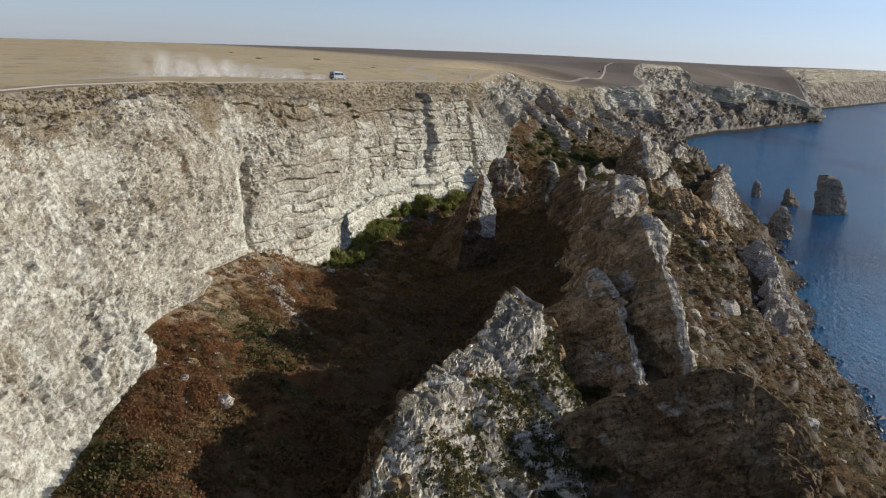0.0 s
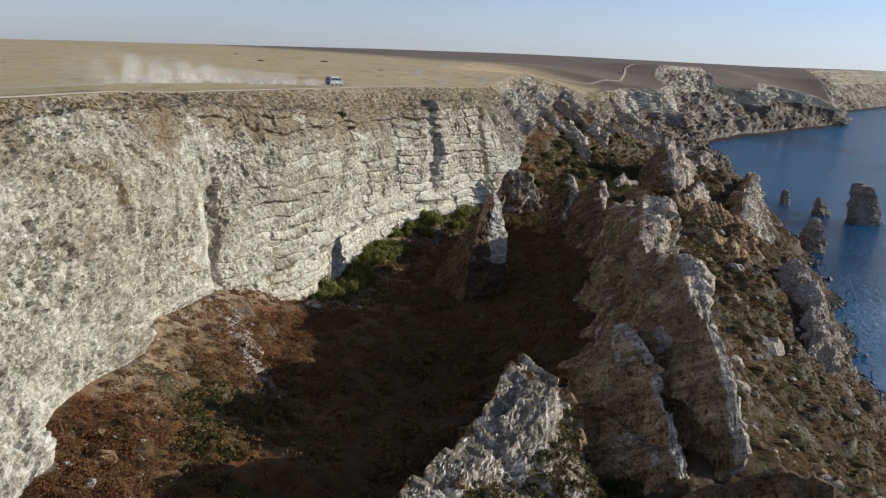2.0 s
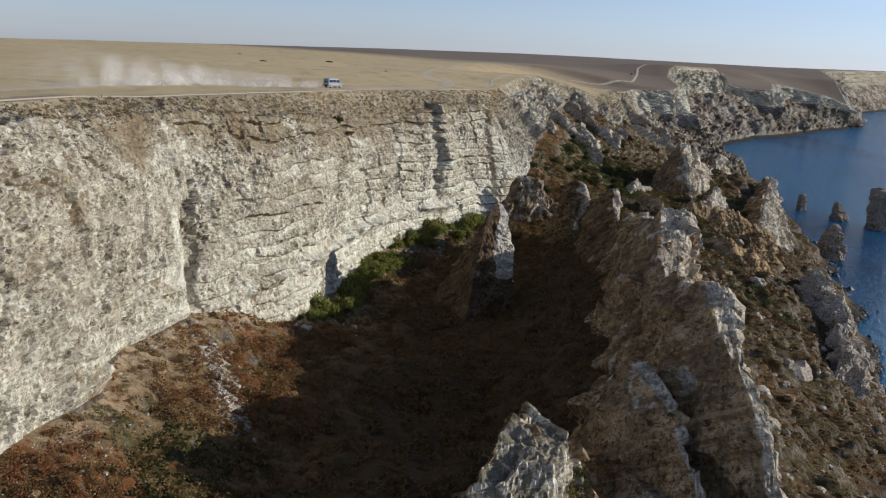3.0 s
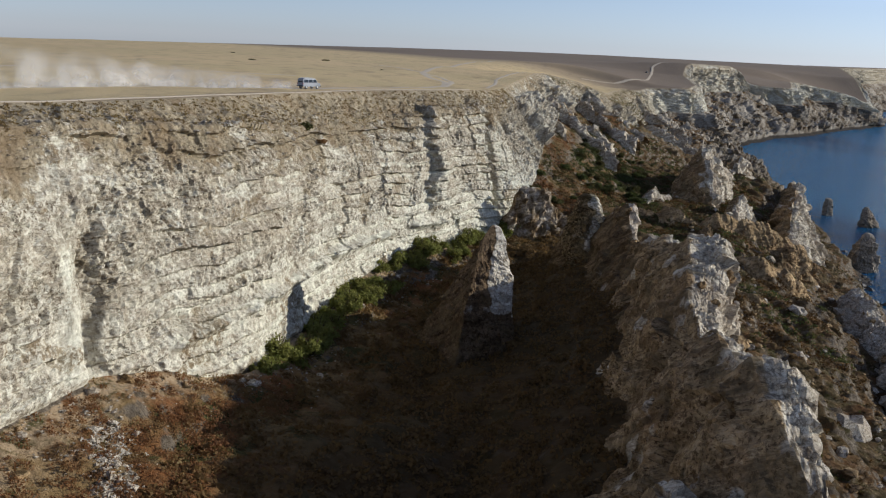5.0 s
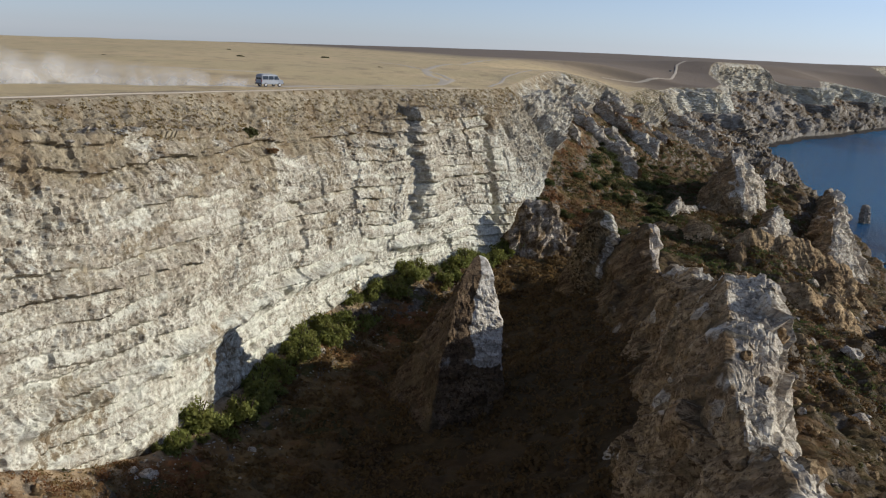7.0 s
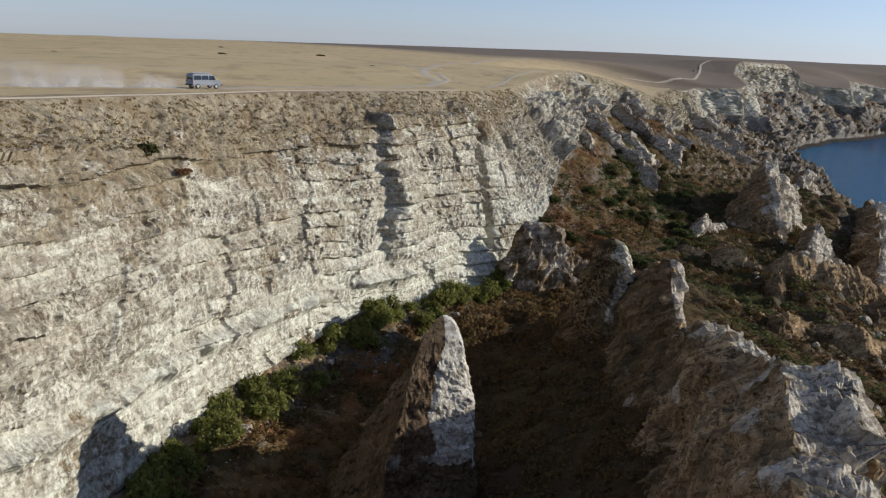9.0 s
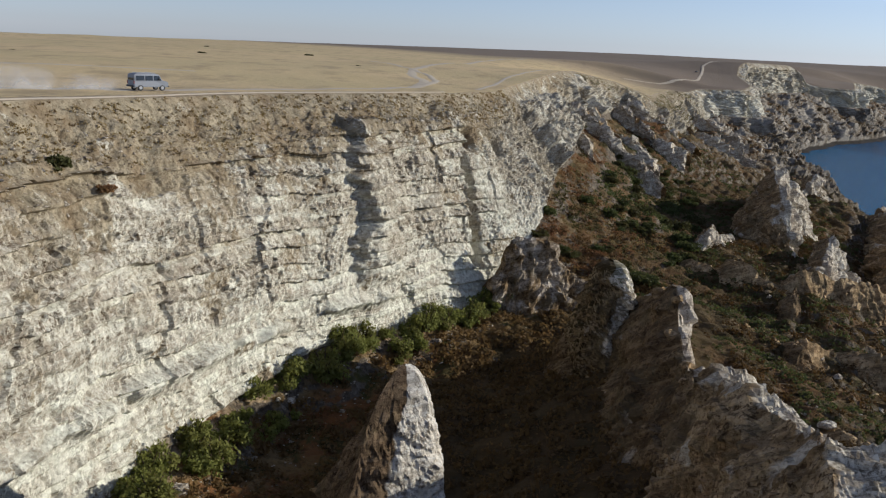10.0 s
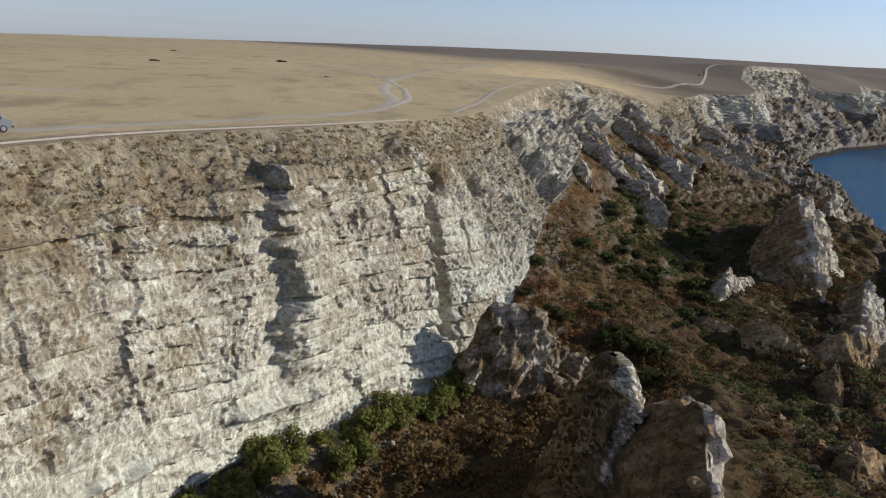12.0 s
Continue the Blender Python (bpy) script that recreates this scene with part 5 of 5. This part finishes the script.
def bush(x, y, z, radius, height, label, material):
    base = new("bush")
    base.matrix_basis = pose(x, y, z)
    tagged(base, label, "bush", "bushes below the cliff")
    bm = bmesh.new()
    for n in range(5):
        a = n * 1.26 + dice.random()
        tip = Vector((math.cos(a) * radius * 0.5, math.sin(a) * radius * 0.5, height * 0.7))
        m = Vector((0, 0, 1)).rotation_difference(tip).to_matrix().to_4x4()
        bmesh.ops.create_cone(bm, segments=5, radius1=0.06 * radius, radius2=0.02 * radius, depth=tip.length, matrix=Matrix.Translation(tip / 2) @ m)
    part("stem", bm, BARK, base)
    lumps = []
    for n in range(int(9 + radius * 5)):
        a, r = dice.uniform(0, 6.28), radius * math.sqrt(dice.random()) * 0.75
        lumps.append((r * math.cos(a), r * math.sin(a), height * dice.uniform(0.1, 0.62) * (1 - 0.4 * r / radius), radius * dice.uniform(0.28, 0.45), height * dice.uniform(0.22, 0.36)))
    leaf_stuff("foliage", lumps, material, "", "", 48, 0.205, base, "")
    return base


bark = Nodes("bark", 0.9, 0.1)
BARK = bark.colour(bark.mix(bark.noise(3.0), (0.05, 0.035, 0.02), (0.12, 0.09, 0.06)))
for n in range(84):
    y = 176 + 110 * (n + dice.random() * 0.8) / 84
    x = FOOT(y)[0] + dice.uniform(0.8, 5.0)
    r = dice.uniform(0.9, 2.5)
    bush(x, y, height_at(tg, x, y) - 0.3, r, r * dice.uniform(1.5, 2.3), "leafy green bush growing at the cliff foot", GREEN)
for n in range(110):
    y = dice.uniform(292, 470)
    x = TALUS(y)[0] + dice.uniform(-9, 16)
    r = dice.uniform(1.4, 3.0)
    bush(x, y, height_at(tg, x, y) - 0.3, r, r * dice.uniform(0.8, 1.2), "dark green bush on the overgrown slope", MOSS if n % 2 else OLIVE)

for n in range(30):
    y = dice.uniform(84, 108)
    x = 11 + (y - 88) * 0.28 + dice.uniform(-3, 8)
    r = dice.uniform(0.9, 2.2)
    bush(x, y, height_at(tg, x, y) - 0.3, r, r * dice.uniform(0.7, 1.0), "olive bush between the outcrops", OLIVE if n % 3 else MOSS)

# ---- shrubs on the plateau ----
for x, y, r in ((-83, 414, 1.5), (-66.6, 485, 2.0), (-30, 395, 0.8), (-120, 520, 1.2), (-95, 330, 0.7)):
    bush(x, y, height_at(plateau, x, y) - 0.15, r, r * 0.45, "low dark shrub on the dry steppe", OLIVE)
for y, z, r, mat, label in ((212.6, 70.0, 1.7, OLIVE, "rounded olive bush on the clifftop slope"), (217.9, 67.2, 1.1, RUST, "rust-red bush on the clifftop slope")):
    i = int(np.searchsorted(ys, y))
    p = cg[i, int(np.argmin(np.abs(cg[i, :, 2] - z)))]
    bush(p[0], p[1], p[2] - 0.3, r, r * 0.9, label, mat)


# ---- the van ----
def plain(name, colour, roughness, metallic=0.0, wear=0.1):
    m = Nodes(name, roughness, 0.5)
    m.bsdf.inputs["Metallic"].default_value = metallic
    return m.colour(m.mix(m.math("MULTIPLY", m.noise(1.5, 5), wear * 4), colour, tuple(v * 0.6 + 0.08 for v in colour)))


PAINT, GLASS, TYRE, STEEL, LAMP = plain("dusty_silver_paint", (0.20, 0.215, 0.24), 0.45, 0.2), plain("dark_glass", (0.02, 0.025, 0.03), 0.08, 0, 0.02), plain("tyre_rubber", (0.03, 0.03, 0.03), 0.9), plain("steel", (0.45, 0.45, 0.45), 0.35, 0.8), plain("lamp_glass", (0.6, 0.6, 0.55), 0.15)


def box(bm, x0, x1, y0, y1, z0, z1, bevel=0.0):
    made = bmesh.ops.create_cube(bm, size=1.0, matrix=Matrix.Translation(((x0 + x1) / 2, (y0 + y1) / 2, (z0 + z1) / 2)) @ Matrix.Diagonal((x1 - x0, y1 - y0, z1 - z0, 1)))
    if bevel:
        edges = list({e for v in made["verts"] for e in v.link_edges})
        bmesh.ops.bevel(bm, geom=edges, offset=bevel, segments=2, affect="EDGES")


def hull(bm, side, half, taper=0.1):
    """A body from its side outline of (x, z): narrower towards the roof."""
    lo, hi = min(z for _, z in side), max(z for _, z in side)
    loops = []
    for s in (-1, 1):
        loops.append([bm.verts.new((x, s * (half - taper * max(0, (z - 1.1) / (hi - 1.1))), z)) for x, z in side])
    bm.faces.new(loops[0])
    bm.faces.new(loops[1][::-1])
    for n in range(len(side)):
        bm.faces.new((loops[0][n], loops[0][n - 1], loops[1][n - 1], loops[1][n]))
    bmesh.ops.recalc_face_normals(bm, faces=bm.faces)
    bmesh.ops.bevel(bm, geom=list(bm.edges), offset=0.05, segments=2, affect="EDGES")


def quad(bm, pts, thick):
    a = [bm.verts.new(p) for p in pts]
    face = bm.faces.new(a)
    face.normal_update()
    bmesh.ops.solidify(bm, geom=[face], thickness=thick)


def van(m):
    base = new("van")
    tagged(base, "dusty silver-grey off-road van driving on the dirt track", "van")
    bm = bmesh.new()
    hull(bm, [(-2.2, 0.45), (2.2, 0.45), (2.3, 0.75), (2.25, 1.1), (1.55, 1.25), (1.0, 2.02), (-1.95, 2.08), (-2.2, 1.9)], 0.95)
    body = part("body", bm, PAINT, base)
    for s in (-1, 1):
        for x0, x1 in ((0.35, 1.05), (-0.75, 0.2), (-1.95, -0.9)):
            bm = bmesh.new()
            slant = 0.3 if x1 > 1 else 0.0
            quad(bm, [(x0, s * 0.945, 1.25), (x1 + slant, s * 0.945, 1.25), (x1, s * 0.885, 1.82), (x0, s * 0.885, 1.82)], 0.02 * s)
            part("window", bm, GLASS, body)
        bm = bmesh.new()
        quad(bm, [(2.285, s * 0.8, 0.8), (2.285, s * 0.5, 0.8), (2.265, s * 0.5, 1.02), (2.265, s * 0.8, 1.02)], 0.02)
        part("headlight", bm, LAMP, base)
        bm = bmesh.new()
        box(bm, -2.25, -2.19, s * 0.88 - 0.06, s * 0.88 + 0.06, 0.85, 1.2)
        part("tail_light", bm, plain("red_lens", (0.3, 0.02, 0.02), 0.2), base)
        bm = bmesh.new()
        box(bm, 0.98, 1.1, s * 1.0 - 0.1, s * 1.0 + 0.1, 1.3, 1.55, 0.02)
        part("mirror", bm, TYRE, base)
    bm = bmesh.new()
    quad(bm, [(1.56, -0.8, 1.27), (1.56, 0.8, 1.27), (1.03, 0.75, 1.98), (1.03, -0.75, 1.98)], 0.03)
    part("windscreen", bm, GLASS, base)
    bm = bmesh.new()
    quad(bm, [(-2.21, -0.75, 1.25), (-2.21, 0.75, 1.25), (-2.19, 0.7, 1.85), (-2.19, -0.7, 1.85)], -0.03)
    part("rear_window", bm, GLASS, base)
    for x in (-2.28, 2.3):
        bm = bmesh.new()
        box(bm, x - 0.08, x + 0.08, -0.95, 0.95, 0.45, 0.65, 0.03)
        part("bumper", bm, TYRE, base)
    bm = bmesh.new()
    for y in (-0.7, 0.7):
        box(bm, -1.7, 0.7, y - 0.02, y + 0.02, 2.14, 2.18)
    for x in (-1.6, -0.8, 0.0, 0.65):
        box(bm, x - 0.02, x + 0.02, -0.72, 0.72, 2.1, 2.16)
    part("roof_rack", bm, STEEL, base)
    for x in (-1.4, 1.45):
        for s in (-1, 1):
            bm = bmesh.new()
            turn = Matrix.Translation((x, s * 0.86, 0.37)) @ Euler((radians(90), 0, 0)).to_matrix().to_4x4()
            bmesh.ops.create_cone(bm, cap_ends=True, segments=24, radius1=0.37, radius2=0.37, depth=0.24, matrix=turn)
            bmesh.ops.bevel(bm, geom=[e for e in bm.edges if len(e.link_faces) == 2 and e.calc_face_angle(0) > 1], offset=0.05, segments=2, affect="EDGES")
            wheel = part("wheel", bm, TYRE, base)
            bm = bmesh.new()
            bmesh.ops.create_cone(bm, cap_ends=True, segments=20, radius1=0.2, radius2=0.2, depth=0.27, matrix=turn)
            part("rim", bm, STEEL, wheel)
    base.matrix_basis = m
    return base


def far_car(m):
    base = new("car")
    tagged(base, "small dark car standing beside the far track", "car")
    bm = bmesh.new()
    hull(bm, [(-2.1, 0.35), (2.1, 0.35), (2.15, 0.7), (1.9, 0.85), (1.0, 0.95), (0.4, 1.45), (-1.3, 1.5), (-1.95, 0.98), (-2.15, 0.9)], 0.86)
    body = part("body", bm, plain("dark_paint", (0.04, 0.045, 0.05), 0.35, 0.2), base)
    for s in (-1, 1):
        bm = bmesh.new()
        quad(bm, [(-1.4, s * 0.85, 0.98), (0.75, s * 0.85, 0.98), (0.3, s * 0.8, 1.36), (-1.2, s * 0.8, 1.36)], 0.02 * s)
        part("window", bm, GLASS, body)
        for x in (-1.3, 1.35):
            bm = bmesh.new()
            bmesh.ops.create_cone(bm, cap_ends=True, segments=20, radius1=0.32, radius2=0.32, depth=0.2, matrix=Matrix.Translation((x, s * 0.78, 0.32)) @ Euler((radians(90), 0, 0)).to_matrix().to_4x4())
            part("wheel", bm, TYRE, base)
    base.matrix_basis = m
    return base


far_car(pose(184.5, 1070, height_at(plateau, 184.5, 1070) + 0.05, 0, 0, 60))
VAN_X, VAN_Y = -28.0, 246.0
van(pose(VAN_X, VAN_Y, height_at(plateau, VAN_X, VAN_Y) + 0.04, 0, 0, 50))


def dust_haze():
    """Thin drifting dust: it lets most light through."""
    m = bpy.data.materials.new("drifting_dust")
    m.use_nodes = True
    t = m.node_tree
    t.nodes.remove(t.nodes["Principled BSDF"])
    geo, nz, nz2 = t.nodes.new("ShaderNodeNewGeometry"), t.nodes.new("ShaderNodeTexNoise"), t.nodes.new("ShaderNodeAttribute")
    nz.inputs["Scale"].default_value, nz.inputs["Detail"].default_value = 0.22, 4.0
    nz2.attribute_name = "thick"
    mul, rampn = t.nodes.new("ShaderNodeMath"), t.nodes.new("ShaderNodeValToRGB")
    mul.operation = "MULTIPLY"
    rampn.color_ramp.elements[0].position, rampn.color_ramp.elements[1].position = 0.34, 0.68
    dif, tr, clear, half, mixn = (t.nodes.new(k) for k in ("ShaderNodeBsdfDiffuse", "ShaderNodeBsdfTranslucent", "ShaderNodeBsdfTransparent", "ShaderNodeMixShader", "ShaderNodeMixShader"))
    dif.inputs[0].default_value = tr.inputs[0].default_value = (0.75, 0.72, 0.67, 1)
    for a, c in ((geo.outputs["Position"], nz.inputs["Vector"]), (nz.outputs["Fac"], rampn.inputs[0]), (rampn.outputs[0], mul.inputs[0]), (nz2.outputs["Fac"], mul.inputs[1]), (mul.outputs[0], mixn.inputs[0]),
                 (dif.outputs[0], half.inputs[1]), (tr.outputs[0], half.inputs[2]), (clear.outputs[0], mixn.inputs[1]), (half.outputs[0], mixn.inputs[2]), (mixn.outputs[0], t.nodes["Material Output"].inputs[0])):
        t.links.new(a, c)
    return m


DUST = dust_haze()
plume = np.array([(-28, 246), (-40, 233), (-50, 222), (-59, 197), (-63, 170), (-65, 140)], float)
pt = np.r_[0, np.cumsum(np.linalg.norm(np.diff(plume, axis=0), axis=1))]
for n in range(3):
    s, h = np.linspace(2.5, pt[-1] * 0.8 - 4 * n, 120), np.linspace(0, 1, 24)
    cx, cy2 = np.interp(s, pt, plume[:, 0]), np.interp(s, pt, plume[:, 1])
    tall = (1.2 + 8.0 * (s / pt[-1]) ** 0.8) * (1 + 0.35 * perlin(np.stack([s / 9, 0 * s + n * 3.1, 0 * s], -1)))
    drift = (n - 1) * (0.25 + 1.4 * s / pt[-1])
    g = np.zeros((120, 24, 3))
    g[..., 2] = np.array([height_at(plateau, a, c) for a, c in zip(cx, cy2)])[:, None] - 0.1 + tall[:, None] * h[None, :]
    sway = 0.9 * perlin(np.stack([s[:, None] / 7 + 0 * h, g[..., 2] / 3, 0 * g[..., 0] + 7.7 * n], -1)) * np.minimum(h * 3, 1)[None, :]
    g[..., 0] = cx[:, None] + drift[:, None] + sway
    g[..., 1] = cy2[:, None] + 0.4 * sway
    thick = 0.78 * ((1 - h) ** 0.9)[None, :] * (1 - ease(s, pt[-1] * 0.4, pt[-1] * 0.8 - 4 * n))[:, None] * ease(s, 2.0, 5)[:, None]
    veil = sheet("dust_cloud", g, DUST, thick=thick)
    tagged(veil, "thin pale dust hanging over the track behind the van", "dust", kind="stuff")
